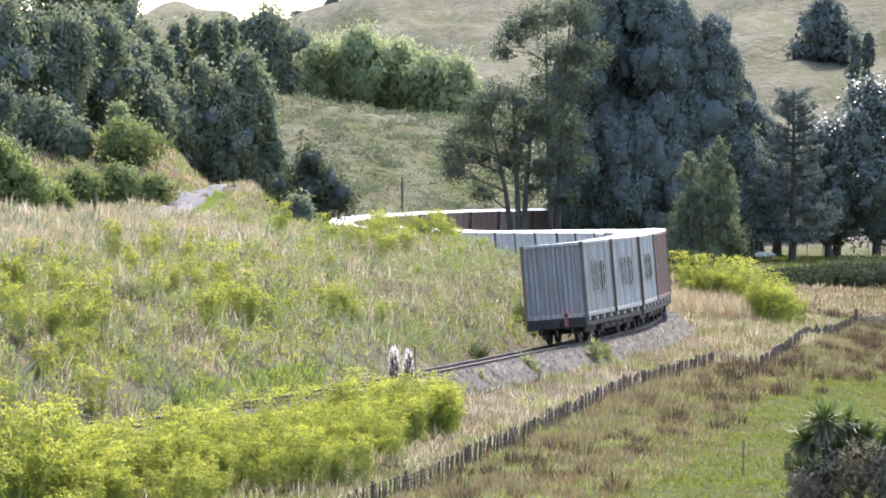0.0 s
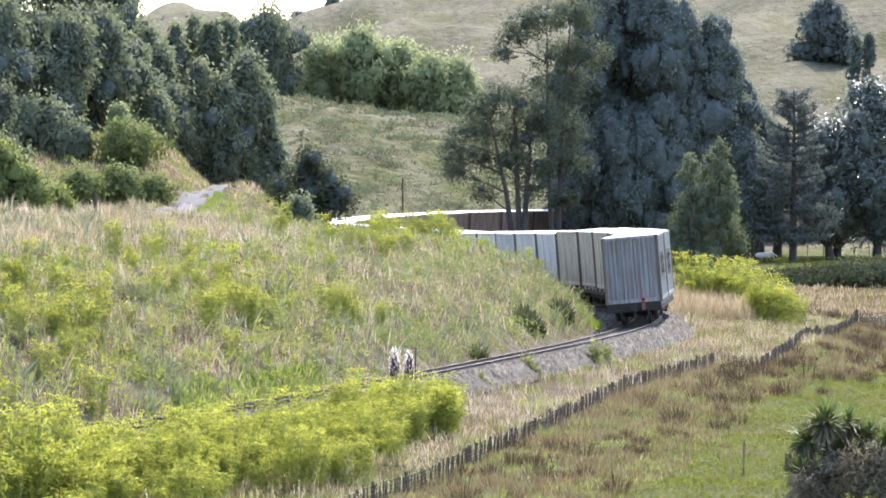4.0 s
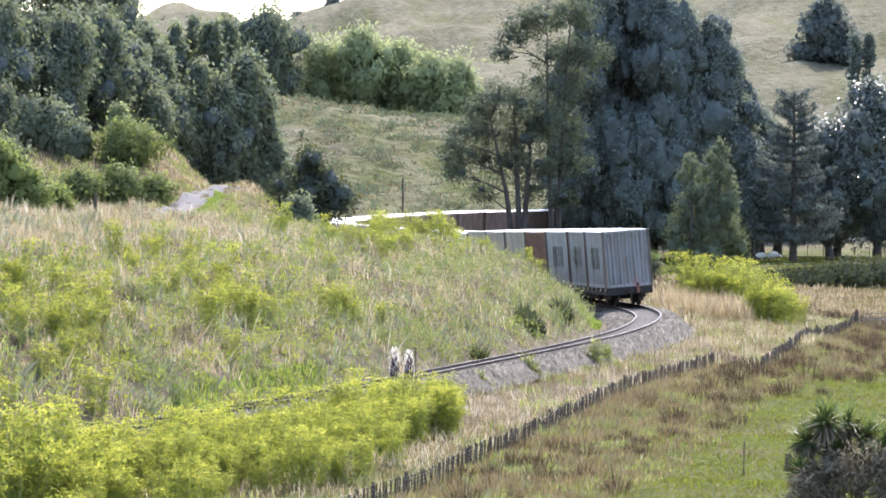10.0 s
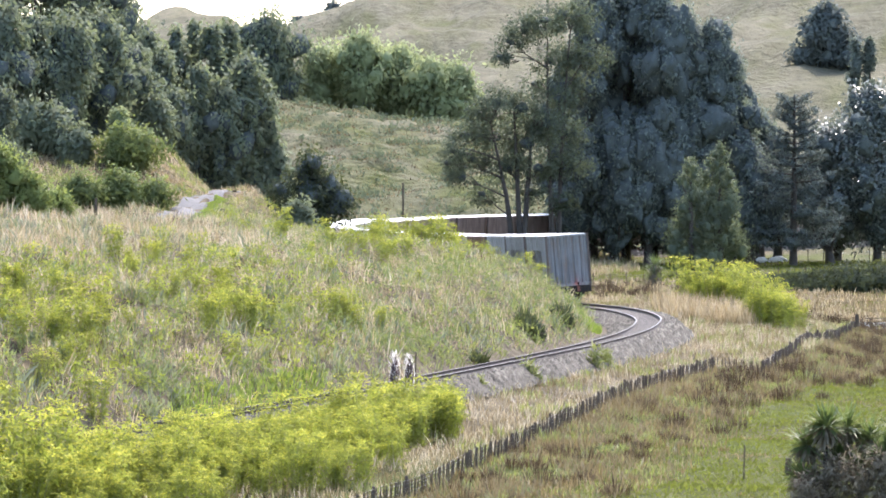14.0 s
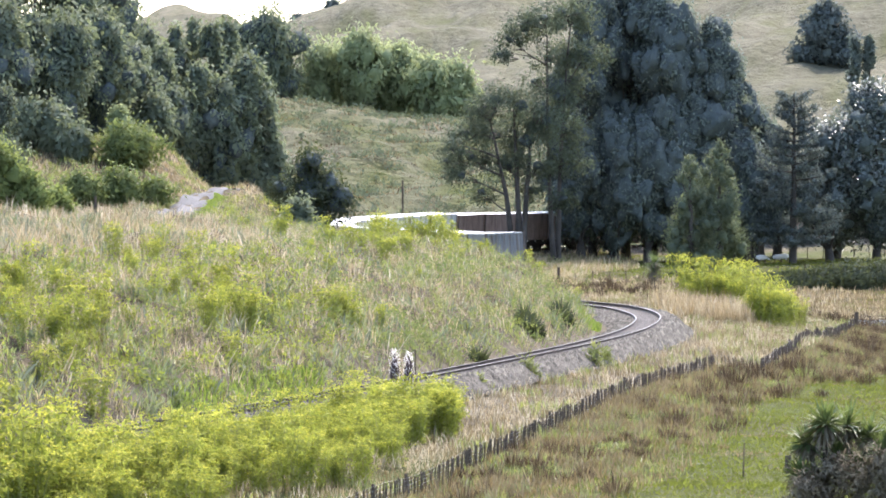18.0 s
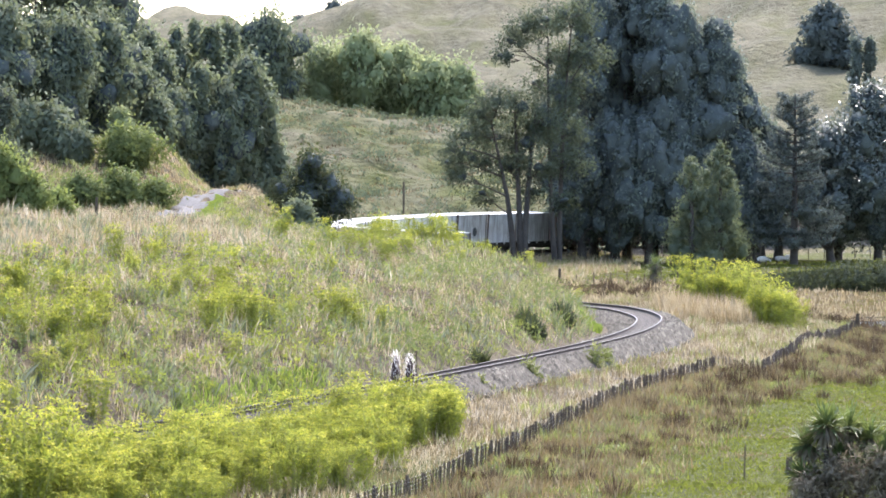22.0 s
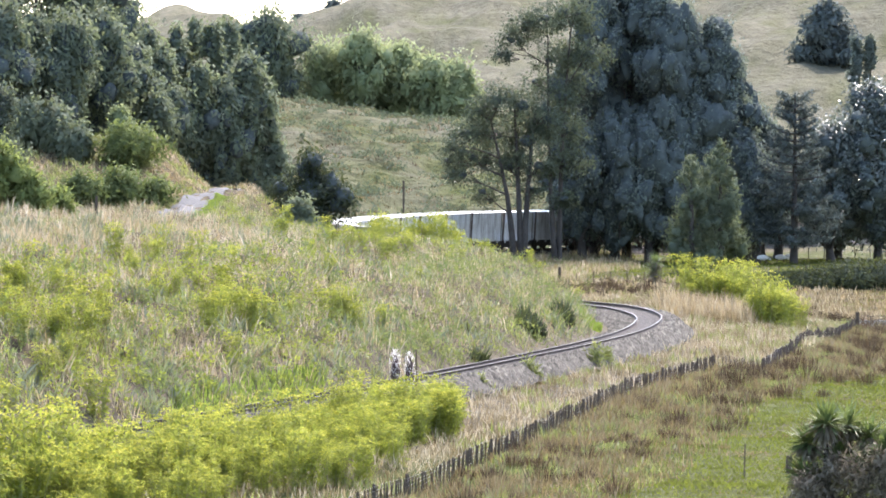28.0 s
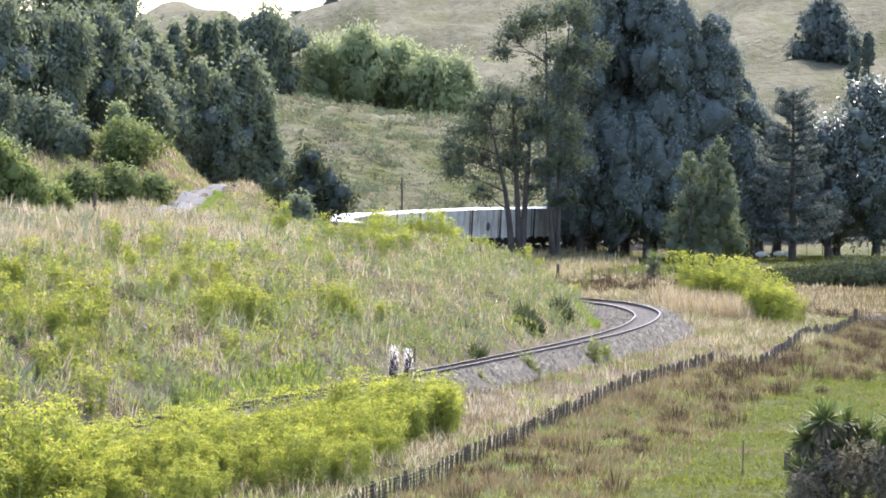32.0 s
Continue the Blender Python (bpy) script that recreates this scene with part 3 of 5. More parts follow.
def container(high, body, marks, label, posts=P_POST):
    """A twenty-foot steel box; its base centre is the origin, its length runs along y."""
    L, W, H = 6.058 / 2, 2.438 / 2, high
    tag = f"{high}{body.name}"
    c = tagged(new("shipping_container"), label, "container", "containers on the train")
    for side in (-1, 1):
        part("side_wall", shared(f"side{side}{tag}", lambda bm: corrugated(bm, "y", side * (W - 0.02), -L + 0.12, L - 0.12, 0.14, H - 0.09, 0.03, 0.28, side), body), None, c)
        part("end_wall", shared(f"end{side}{tag}", lambda bm: corrugated(bm, "x", side * (L - 0.03), -W + 0.12, W - 0.12, 0.14, H - 0.10, 0.07, 0.34, side), P_DARK_END if body == P_WHITE else body), None, c)
        part("top_rail", shared(f"trail{side}{tag}", lambda bm: box(bm, min(side * W, side * (W - 0.035)), max(side * W, side * (W - 0.035)), -L + 0.1, L - 0.1, H - 0.1, H - 0.005, 0.008), body), None, c)
        part("bottom_rail", shared(f"brail{side}{tag}", lambda bm: box(bm, min(side * W, side * (W - 0.05)), max(side * W, side * (W - 0.05)), -L + 0.1, L - 0.1, 0.0, 0.16, 0.008), body), None, c)
        part("end_sill", shared(f"sill{side}{tag}", lambda bm: box(bm, -W + 0.1, W - 0.1, min(side * L, side * (L - 0.08)), max(side * L, side * (L - 0.08)), 0.0, 0.16, 0.008), body), None, c)
        part("end_header", shared(f"head{side}{tag}", lambda bm: box(bm, -W + 0.1, W - 0.1, min(side * L, side * (L - 0.08)), max(side * L, side * (L - 0.08)), H - 0.12, H - 0.004, 0.008), body), None, c)
    for sx in (-1, 1):
        for sy in (-1, 1):
            def post_shape(bm, sx=sx, sy=sy):
                box(bm, min(sx * W, sx * (W - 0.12)), max(sx * W, sx * (W - 0.12)), min(sy * L, sy * (L - 0.12)), max(sy * L, sy * (L - 0.12)), 0.11, H - 0.11, 0.012)
                for z0 in (0.0, H - 0.118):
                    box(bm, min(sx * (W + 0.003), sx * (W - 0.16)), max(sx * (W + 0.003), sx * (W - 0.16)), min(sy * (L + 0.003), sy * (L - 0.175)), max(sy * (L + 0.003), sy * (L - 0.175)), z0, z0 + 0.118, 0.012)
            part("corner_post", shared(f"post{sx}{sy}{tag}", post_shape, posts), None, c, "rust-streaked corner post")
    part("roof", shared(f"roof{high}", lambda bm: box(bm, -W + 0.03, W - 0.03, -L + 0.07, L - 0.07, H - 0.075, H - 0.012, 0.02), P_ROOF), None, c, "pale sun-bleached steel roof")
    if marks == "patch":
        for side in (-1, 1):
            def patch(bm, side=side):
                # a dark round mark, low on the side
                rod(bm, (side * (W - 0.03), 0.6, 1.1), (side * (W + 0.002), 0.6, 1.1), 0.42, 0.42, 18)
            part("side_marking", shared(f"patch{side}", patch, P_MARK), None, c, "dark round painted mark")
    elif marks:
        for side in (-1, 1):
            def word(bm, side=side):
                # a plain block mark of leaning bars in place of the owner's name
                x0 = side * (W + 0.001)
                lo, hi = min(x0, x0 - side * 0.03), max(x0, x0 - side * 0.03)
                for i in range(3):
                    y0 = -1.45 + i * 1.05
                    for dy, w, z0, z1 in ((0.0, 0.16, 0.95, 2.05), (0.56, 0.16, 0.95, 2.05), (0.16, 0.40, 1.88, 2.05), (0.16, 0.40, 0.95, 1.12), (0.16, 0.40, 1.40 + 0.08 * i, 1.55 + 0.08 * i)):
                        box(bm, lo, hi, y0 + dy, y0 + dy + w, z0, z1)
            part("side_marking", shared(f"mark{side}", word, P_MARK), None, c, "faded dark block lettering")
    return c


def wheelset_mesh(bm):
    rod(bm, (-0.53, 0, 0), (0.53, 0, 0), 0.07)
    for sx in (-1, 1):
        rod(bm, (sx * 0.505, 0, 0), (sx * 0.64, 0, 0), 0.42, 0.42, 20)
        rod(bm, (sx * 0.485, 0, 0), (sx * 0.52, 0, 0), 0.45, 0.45, 20)


def wagon():
    """A flat container wagon; the origin is at rail level under its middle, its length runs along y."""
    w = tagged(new("flat_wagon"), "dark grimy steel flat wagon on two bogies carrying containers", "wagon", "wagons of the train")

    def deck(bm):
        for sx in (-1, 1):
            box(bm, sx * 1.0 - 0.09, sx * 1.0 + 0.09, -6.25, 6.25, 0.72, 0.97, 0.015)
        box(bm, -0.25, 0.25, -6.2, 6.2, 0.55, 0.95, 0.015)
        box(bm, -1.09, 1.09, -6.2, 6.2, 0.78, 0.84)
        for k in range(9):
            y = -6.0 + k * 1.5
            box(bm, -1.12, 1.12, y - 0.08, y + 0.08, 0.74, 0.965, 0.01)
    part("deck_frame", shared("deck_frame", deck, M_STEEL), None, w)
    for sy in (-1, 1):
        part("headstock", shared(f"headstock{sy}", lambda bm: box(bm, -1.15, 1.15, sy * 6.3 - 0.08, sy * 6.3 + 0.08, 0.60, 0.98, 0.015), M_STEEL), None, w)
        part("coupler", shared(f"coupler{sy}", lambda bm: (box(bm, -0.13, 0.13, min(sy * 6.3, sy * 6.62), max(sy * 6.3, sy * 6.62), 0.62, 0.86, 0.03), rod(bm, (0.0, sy * 6.5, 0.3), (0.0, sy * 6.5, 0.62), 0.05)), M_STEEL), None, w)
        for sx in (-1, 1):
            part("brake_hose", shared(f"hose{sx}{sy}", lambda bm: (rod(bm, (sx * 0.55, sy * 6.38, 0.7), (sx * 0.6, sy * 6.52, 0.42), 0.03), rod(bm, (sx * 0.6, sy * 6.52, 0.42), (sx * 0.42, sy * 6.55, 0.28), 0.03)), M_STEEL), None, w)
        bogie = part("bogie", shared("bogie_frame", lambda bm: (box(bm, -0.92, -0.74, -1.2, 1.2, 0.38, 0.62, 0.04), box(bm, 0.74, 0.92, -1.2, 1.2, 0.38, 0.62, 0.04), box(bm, -0.9, 0.9, -0.2, 0.2, 0.35, 0.6, 0.03), box(bm, -0.92, -0.74, -0.3, 0.3, 0.18, 0.5, 0.03), box(bm, 0.74, 0.92, -0.3, 0.3, 0.18, 0.5, 0.03)), M_STEEL), None, w)
        bogie.location = (0, sy * 4.3, 0)
        for k in (-1, 1):
            ws = part("wheelset", shared("wheelset", wheelset_mesh, M_STEEL), None, bogie, "steel wheels on an axle")
            ws.location = (0, k * 0.875, 0.43)
    for sx in (-1, 1):
        for k in range(8):
            # the glint on the lugs is put into their pale paint
            p = part("container_lug", shared("lug", lambda bm: box(bm, -0.04, 0.04, -0.1, 0.1, -0.05, 0.1, 0.012), P_PALE), None, w, "pale worn steel lug")
            p.location = (sx * 1.13, -5.6 + k * 1.6, 0.86)
        for y in (-2.4, -1.0, 0.4, 1.8):
            part("side_brace", shared(f"brace{sx}{y}", lambda bm: rod(bm, (sx * 1.0, y, 0.75), (sx * 1.0, y + 0.7, 0.42), 0.035), M_STEEL), None, w)
        part("side_sill", shared(f"sill{sx}", lambda bm: box(bm, sx * 1.13 - 0.03, sx * 1.13 + 0.03, -6.2, 6.2, 0.62, 0.80, 0.01), M_STEEL), None, w)
    part("tool_tray", shared("tool_tray", lambda bm: box(bm, -1.0, 1.0, -2.4, 2.4, 0.35, 0.7, 0.05), M_STEEL), None, w)
    part("brake_gear", shared("brake_gear", lambda bm: (box(bm, -0.75, -0.3, -0.9, 0.3, 0.32, 0.62, 0.04), rod(bm, (0.45, -0.8, 0.48), (0.45, 0.7, 0.48), 0.2)), M_STEEL), None, w)
    return w


def loads():
    """Body paint, marks, height and label of each box, from the tail of the train forwards."""
    out = []
    for i in range(2 * N_WAGONS):
        if i < 3:
            out.append((P_WHITE, True, 2.85, "pale blue-grey steel shipping container with rusty corners"))
        elif i == 3:
            out.append((P_RED, False, 2.85, "oxide red steel shipping container on a flat wagon"))
        elif i < 7:
            out.append((P_BEIGE, False, 2.85, "beige-white steel shipping container on a flat wagon"))
        elif i < 21:
            out.append((P_PALE, "patch" if i in (11, 17, 18) else False, 2.75, "pale weathered steel shipping container on a flat wagon"))
        else:
            out.append((P_BROWN, False, 2.59, "brown weathered steel shipping container on a flat wagon"))
    return out


def build_train():
    """Makes the wagons and boxes; returns what moves: object, distance of its middle from the tail, height of its base, index of its wagon."""
    first, moving, boxes, made = wagon(), [], loads(), {}
    for k in range(N_WAGONS):
        w = first if k == 0 else copy_thing(first, Matrix.Identity(4))
        middle = (2 * k + 1) * PITCH - (PITCH - 6.058) / 2
        moving.append((w, middle, 0.0, 0.0))
        for j in (0, 1):
            key = boxes[2 * k + j]
            body, marks, high, label = key
            if key in made:
                c = copy_thing(made[key], Matrix.Identity(4))
            else:
                c = made[key] = container(high, body, marks, label)
            moving.append((c, middle, (j - 0.5) * PITCH, 0.985))
    tail = tagged(new("tail_light"), "small red flashing tail light on an orange battery case", "tail light")
    part("battery_case", box(bmesh.new(), 0.33, 0.49, -0.05, 0.05, 0.0, 0.30, 0.012), P_ORANGE, tail)
    part("bracket", box(bmesh.new(), 0.38, 0.44, 0.05, 0.13, -0.1, 0.2, 0.01), M_STEEL, tail)
    part("lamp_post", rod(bmesh.new(), (0.41, 0, 0.30), (0.41, 0, 0.36), 0.03), M_STEEL, tail)
    rotor = part("rotor", rod(bmesh.new(), (0, -0.03, 0), (0, 0.05, 0), 0.075, 0.06, 16), M_STEEL, tail, "dark turning lamp head")
    rotor.location = (0.41, 0, 0.44)
    part("lens", rod(bmesh.new(), (0, -0.045, 0), (0, -0.034, 0), 0.045, 0.048, 16), M_LAMP, rotor, "glowing red lens")
    moving.append((tail, 6.28, -6.52, 0.66))
    moving.append((rotor, None, 0.0, 0.0))
    return moving


MOVING = build_train()


def wagon_pose(s, along, up):
    """The pose on the line of something that rides on a wagon whose middle is at length s."""
    a, b = rail_at(s - 4.3), rail_at(s + 4.3)
    mid = Vector(((a[0] + b[0]) / 2, (a[1] + b[1]) / 2, (a[2] + b[2]) / 2))
    bearing, grade, cant = math.atan2(b[0] - a[0], b[1] - a[1]), math.atan2(b[2] - a[2], 8.6), (a[4] + b[4]) / 2
    turn = Matrix.Rotation(-bearing, 4, "Z") @ Matrix.Rotation(grade, 4, "X") @ Matrix.Rotation(-cant, 4, "Y")
    return Matrix.Translation(mid) @ turn @ Matrix.Translation((0, along, up))



# ---- plants ----
def tube(points, radii, n=7):
    """A bent tapered tube through points, as arrays."""
    P = np.asarray(points, float)
    v, f = [], []
    for i, (p, r) in enumerate(zip(P, radii)):
        d = P[min(i + 1, len(P) - 1)] - P[max(i - 1, 0)]
        d = d / (np.linalg.norm(d) + 1e-9)
        a = np.cross(d, (1.0, 0.0, 0.0) if abs(d[0]) < 0.8 else (0.0, 1.0, 0.0))
        a = a / np.linalg.norm(a)
        b = np.cross(d, a)
        for k in range(n):
            w = 6.2832 * k / n
            v.append(p + r * (math.cos(w) * a + math.sin(w) * b))
    for i in range(len(P) - 1):
        for k in range(n):
            k2 = (k + 1) % n
            f.append((i * n + k, i * n + k2, i * n + n + k2, i * n + n + k))
    return v, f


def bent(a, b, bow, r, k=5):
    """Points from a to b on a bowed, uneven way."""
    a, b = np.array(a, float), np.array(b, float)
    off = r.normal(0, bow, 3)
    return [a + (b - a) * t + off * math.sin(math.pi * t) + r.normal(0, bow * 0.15, 3) * (0 < t < 1) for t in np.linspace(0, 1, k)]


def leaf_cloud(centres, radii, share, length, width, droop, r, stretch=1.4, clumps=16, tight=0.34, hub=None, ragged=0.2):
    """Leaves as kite blades, gathered into clumps that sit in and on lobes; returns verts, faces and rounded normals.
    share: leaves a lobe; droop 0 to 1: how far they hang; hub: the middle of the crown."""
    share = np.maximum(np.asarray(share), clumps)
    each = np.repeat(share // clumps, clumps)
    C, R = np.repeat(centres, clumps, axis=0), np.repeat(radii, clumps, axis=0)
    out = C - (np.mean(centres, axis=0) if hub is None else hub)
    out = out / (np.linalg.norm(out, axis=1)[:, None] + 0.5)
    d = r.normal(0, 1, C.shape)
    d /= np.linalg.norm(d, axis=1)[:, None]
    C = C + d * R * (r.uniform(0.3, 1.0, len(C)) ** 0.35 * (1 + 0.10 * r.normal(0, 1, len(C))))[:, None]
    size = R[:, :1] * tight * r.uniform(0.6, 1.5, (len(R), 1)) * np.array([[1.0, 1.0, stretch]])
    face = np.repeat(0.55 * d + 0.45 * out, each, axis=0)
    C, size = np.repeat(C, each, axis=0), np.repeat(size, each, axis=0)
    n = len(C)
    d = r.normal(0, 0.58, (n, 3))
    p = C + d * size
    nv = face + 0.5 * d + r.normal(0, ragged, (n, 3))
    nv /= np.linalg.norm(nv, axis=1)[:, None] + 1e-6
    way = r.normal(0, 1, (n, 3)) + d * 0.9
    way[:, 2] = way[:, 2] - droop * 2.2
    way /= np.linalg.norm(way, axis=1)[:, None]
    side = np.cross(way, nv + r.normal(0, 0.7, (n, 3)))
    side /= np.linalg.norm(side, axis=1)[:, None] + 1e-6
    side *= np.where(np.sum(np.cross(side, way) * nv, axis=1) < 0, -1, 1)[:, None]
    L, W = (length * r.uniform(0.6, 1.4, n))[:, None], (width * r.uniform(0.6, 1.4, n) * 0.5)[:, None]
    v = np.stack([p, p + way * L * 0.5 + side * W, p + way * L, p + way * L * 0.5 - side * W], 1).reshape(-1, 3)
    return v, np.arange(4 * n).reshape(-1, 4), np.repeat(nv, 4, axis=0)


def lobe_plan(kind, h, w, z0, n, r):
    """Centres and radii of the leafy lobes that make up a crown."""
    f = r.uniform(0, 1, n) ** 0.85
    if kind in ("cone", "dome"):
        f = (np.arange(n) + 0.5) / n
    f[0], f[1] = 1.0, 0.95
    if kind == "column":      # tall dense crown, widest below the middle
        env = 0.5 * w * np.clip(np.sin(np.pi * (0.10 + 0.84 * f)) ** 0.6, 0.1, 1)
    elif kind == "cone":
        env = 0.5 * w * (1.02 - f) ** 0.8
    elif kind == "dome":
        env = 0.5 * w * (1.03 - f) ** 0.42
    else:                     # round
        env = 0.5 * w * np.sqrt(np.clip(1 - (2 * f - 1.0) ** 2 * 0.93, 0.05, 1))
    a, out = r.uniform(0, 6.283, n), r.uniform(0.4, 1.15, n)
    lr = w * (0.23 if n < 50 else 0.18) * r.uniform(0.55, 1.3, n)
    if kind in ("cone", "dome"):
        lr = np.maximum(0.35 * env, w * 0.035)
    reach = np.clip(env * out - 0.5 * lr, 0, None)
    cz = z0 + lr * 0.5 + f * (h - z0 - lr * 1.1)
    C = np.stack([reach * np.cos(a), reach * np.sin(a), cz], 1)
    tall = {"dome": 1.3, "column": 1.5, "cone": 1.2, "round": 0.95}[kind]
    R = np.stack([lr, lr, lr * tall], 1)
    if kind in ("column", "round"):      # a dense heart
        m = n // 4
        C[2:2 + m, :2] *= 0.25
        R[2:2 + m] *= 1.2
    return C, R


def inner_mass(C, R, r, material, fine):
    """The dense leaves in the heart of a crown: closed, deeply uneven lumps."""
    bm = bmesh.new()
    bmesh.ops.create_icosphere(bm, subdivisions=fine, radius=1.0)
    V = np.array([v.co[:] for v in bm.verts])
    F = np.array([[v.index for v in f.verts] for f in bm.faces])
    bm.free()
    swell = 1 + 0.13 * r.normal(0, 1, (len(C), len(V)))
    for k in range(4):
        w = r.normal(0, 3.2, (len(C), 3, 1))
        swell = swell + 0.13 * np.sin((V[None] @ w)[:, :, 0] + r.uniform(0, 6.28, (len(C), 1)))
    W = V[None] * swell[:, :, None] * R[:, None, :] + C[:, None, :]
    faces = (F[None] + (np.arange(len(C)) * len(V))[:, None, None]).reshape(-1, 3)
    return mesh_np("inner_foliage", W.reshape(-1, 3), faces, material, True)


def add_crown(t, C, R, leaves, leaf, droop, r, material, stretch, tight, heart, hub=None, clumps=16, ragged=0.2):
    """The leafy crown of a tree as one part, with leaf masses inside, mostly painted darker as shade."""
    weight = R[:, 0] ** 1.7
    share = (leaves * weight / np.sum(weight)).astype(int) + 20
    v, fc, nv = leaf_cloud(C, R, share, leaf[0], leaf[1], droop, r, stretch, clumps, tight, hub, ragged)
    part("crown", mesh_np("crown", v, fc, material, False, nv), None, t)
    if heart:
        part("inner_foliage", inner_mass(C, R * heart, r, material if material in (M_WILLOW, M_SHRUB, M_LIGHTSHRUB, M_CYPRESS) else M_SHADED_LEAVES, 3 if heart > 0.7 else 2), None, t)


def tree(name, x, y, h, w, kind, seed, material, label, leaves=6000, trunk_r=0.28, bare=0.15, leaf=(0.42, 0.17), droop=0.5, sink=0.1, category="tree", lobes=None, stretch=1.4, tight=0.34):
    """A tree: tapered trunk, limbs that reach the lobes, and a leafy crown with an uneven outline."""
    r = np.random.RandomState(seed)
    t = tagged(new(name), label, category)
    t.location = (x, y, float(lie(x, y)[0]) - sink)
    n = lobes or 26
    C, R = lobe_plan(kind, h, w, bare * h, n, r)
    pts = bent((0.0, 0.0, -0.2), (r.normal(0, 0.03 * w), r.normal(0, 0.04 * w), h * (0.8 if kind != "round" else 0.6)), 0.012 * h, r, 7)
    v, fc = tube(pts, [trunk_r * 1.35] + [trunk_r * (1 - 0.14 * i) for i in range(6)], 8)
    part("trunk", mesh_np("trunk", v, fc, M_BARK, True), None, t)
    for k in r.choice(n, min(n, 9 if kind == "round" else 5), False):
        j = int(np.clip((C[k, 2] / h - 0.22) * 6, 1, 5))
        v, fc = tube(bent(pts[j], C[k], 0.05 * w, r, 5), [trunk_r * 0.42, trunk_r * 0.34, trunk_r * 0.26, trunk_r * 0.18, 0.02], 5)
        part("limb", mesh_np("limb", v, fc, M_BARK, True), None, t)
    hub = np.array([0.0, 0.0, h * (0.45 if kind == "column" else 0.4)])
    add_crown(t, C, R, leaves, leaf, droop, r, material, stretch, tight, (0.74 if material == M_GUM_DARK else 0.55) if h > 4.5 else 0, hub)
    return t


def spreading_gum(x, y, stems, lobes, trunk_r, seed, label, leaves):
    """A gum with bare forking stems and separate leafy heads. stems: (foot x, top x, top z); lobes: (x, z, radius), all from its base."""
    r = np.random.RandomState(seed)
    t = tagged(new("gum_tree"), label, "tree")
    t.location = (x, y, float(lie(x, y)[0]) - 0.1)
    trunks = []
    for x0, x1, z1 in stems:
        pts = bent((x0, r.normal(0, 0.2), -0.2), (x1, r.normal(0, 0.6), z1), 0.25, r, 9)
        v, fc = tube(pts, [trunk_r * (1.3 - 0.13 * i) for i in range(9)], 8)
        part("trunk", mesh_np("trunk", v, fc, M_BARK, True), None, t)
        trunks += pts[2:]
    C = np.array([(a, r.normal(0, 1.6), b) for a, b, _ in lobes])
    R = np.array([(c * 1.1, c, c * 0.8) for _, _, c in lobes])
    for k in range(len(C)):
        near = [p for p in trunks if p[2] < C[k, 2] - 0.3] or trunks[:1]
        p = min(near, key=lambda q: np.linalg.norm(q - C[k] + (0, 0, 1.2)))
        v, fc = tube(bent(p, C[k] + (0, 0, 0.2), 0.25, r, 6), [trunk_r * u for u in (0.4, 0.33, 0.27, 0.2, 0.14, 0.05)], 5)
        limb = part("limb", mesh_np("limb", v, fc, M_BARK, True), None, t)
        for _ in range(3):      # twigs that spread through the head
            e = C[k] + r.normal(0, 0.55, 3) * R[k]
            v, fc = tube(bent(p + (C[k] - p) * 0.6, e, 0.12, r, 4), [trunk_r * u for u in (0.2, 0.15, 0.1, 0.04)], 4)
            part("twig", mesh_np("twig", v, fc, M_BARK, True), None, limb)
    add_crown(t, C, R, leaves, (0.32, 0.14), 0.45, r, M_OPEN_GUM, 1.0, 0.42, 0.3, C.mean(axis=0) - (0, 0, 3), 14, 0.3)
    return t


def tiered_conifer(x, y, h, w, seed, label):
    """A conifer with whorls of upswept arms."""
    r = np.random.RandomState(seed)
    t = tagged(new("conifer_tree"), label, "tree")
    t.location = (x, y, float(lie(x, y)[0]) - 0.1)
    pts = bent((0, 0, -0.2), (0.1, 0, h), 0.1, r, 9)
    v, fc = tube(pts, [0.42 - 0.045 * i for i in range(9)], 8)
    part("trunk", mesh_np("trunk", v, fc, M_BARK, True), None, t)
    C, R = [(0.1, 0.0, h - 0.35)], [(0.16, 0.16, 0.5)]
    z = h - 0.7
    while z > 1.6:
        f = (h - z) / h
        reach = w * 0.5 * min(1.0, 0.34 + 0.9 * f)
        for k in range(6):
            a, L = r.uniform(0, 6.283), reach * r.uniform(0.7, 1.12)
            rise = L * r.uniform(0.25, 0.6) * (1 - f)
            way = np.array([math.cos(a) * L, math.sin(a) * L, rise])
            for u in (0.3, 0.5, 0.7, 0.88, 1.0):
                C.append(tuple(np.array([0.08, 0, z]) + way * (u, u, u * u) + r.normal(0, 0.06, 3)))
                g = (0.17 + 0.07 * L * f) * (1.3 - 0.5 * u)
                R.append((g, g, g * 0.7))
            if f < 0.55:
                v, fc = tube([np.array([0.08, 0, z]) + way * (u, u, u * u) for u in (0, 0.4, 0.7, 1.0)], [0.07, 0.05, 0.035, 0.015], 4)
                part("arm", mesh_np("arm", v, fc, M_BARK, True), None, t)
        z -= 0.62 + 0.35 * f
    C, R = np.array(C), np.array(R)
    add_crown(t, C, R, 13000, (0.34, 0.085), -0.25, r, M_CONIFER, 0.8, 0.6, 0.5, np.array([0.0, 0.0, h * 0.4]), 4, 0.3)
    return t


GUM = "tall gum tree with dense drooping grey-green foliage"
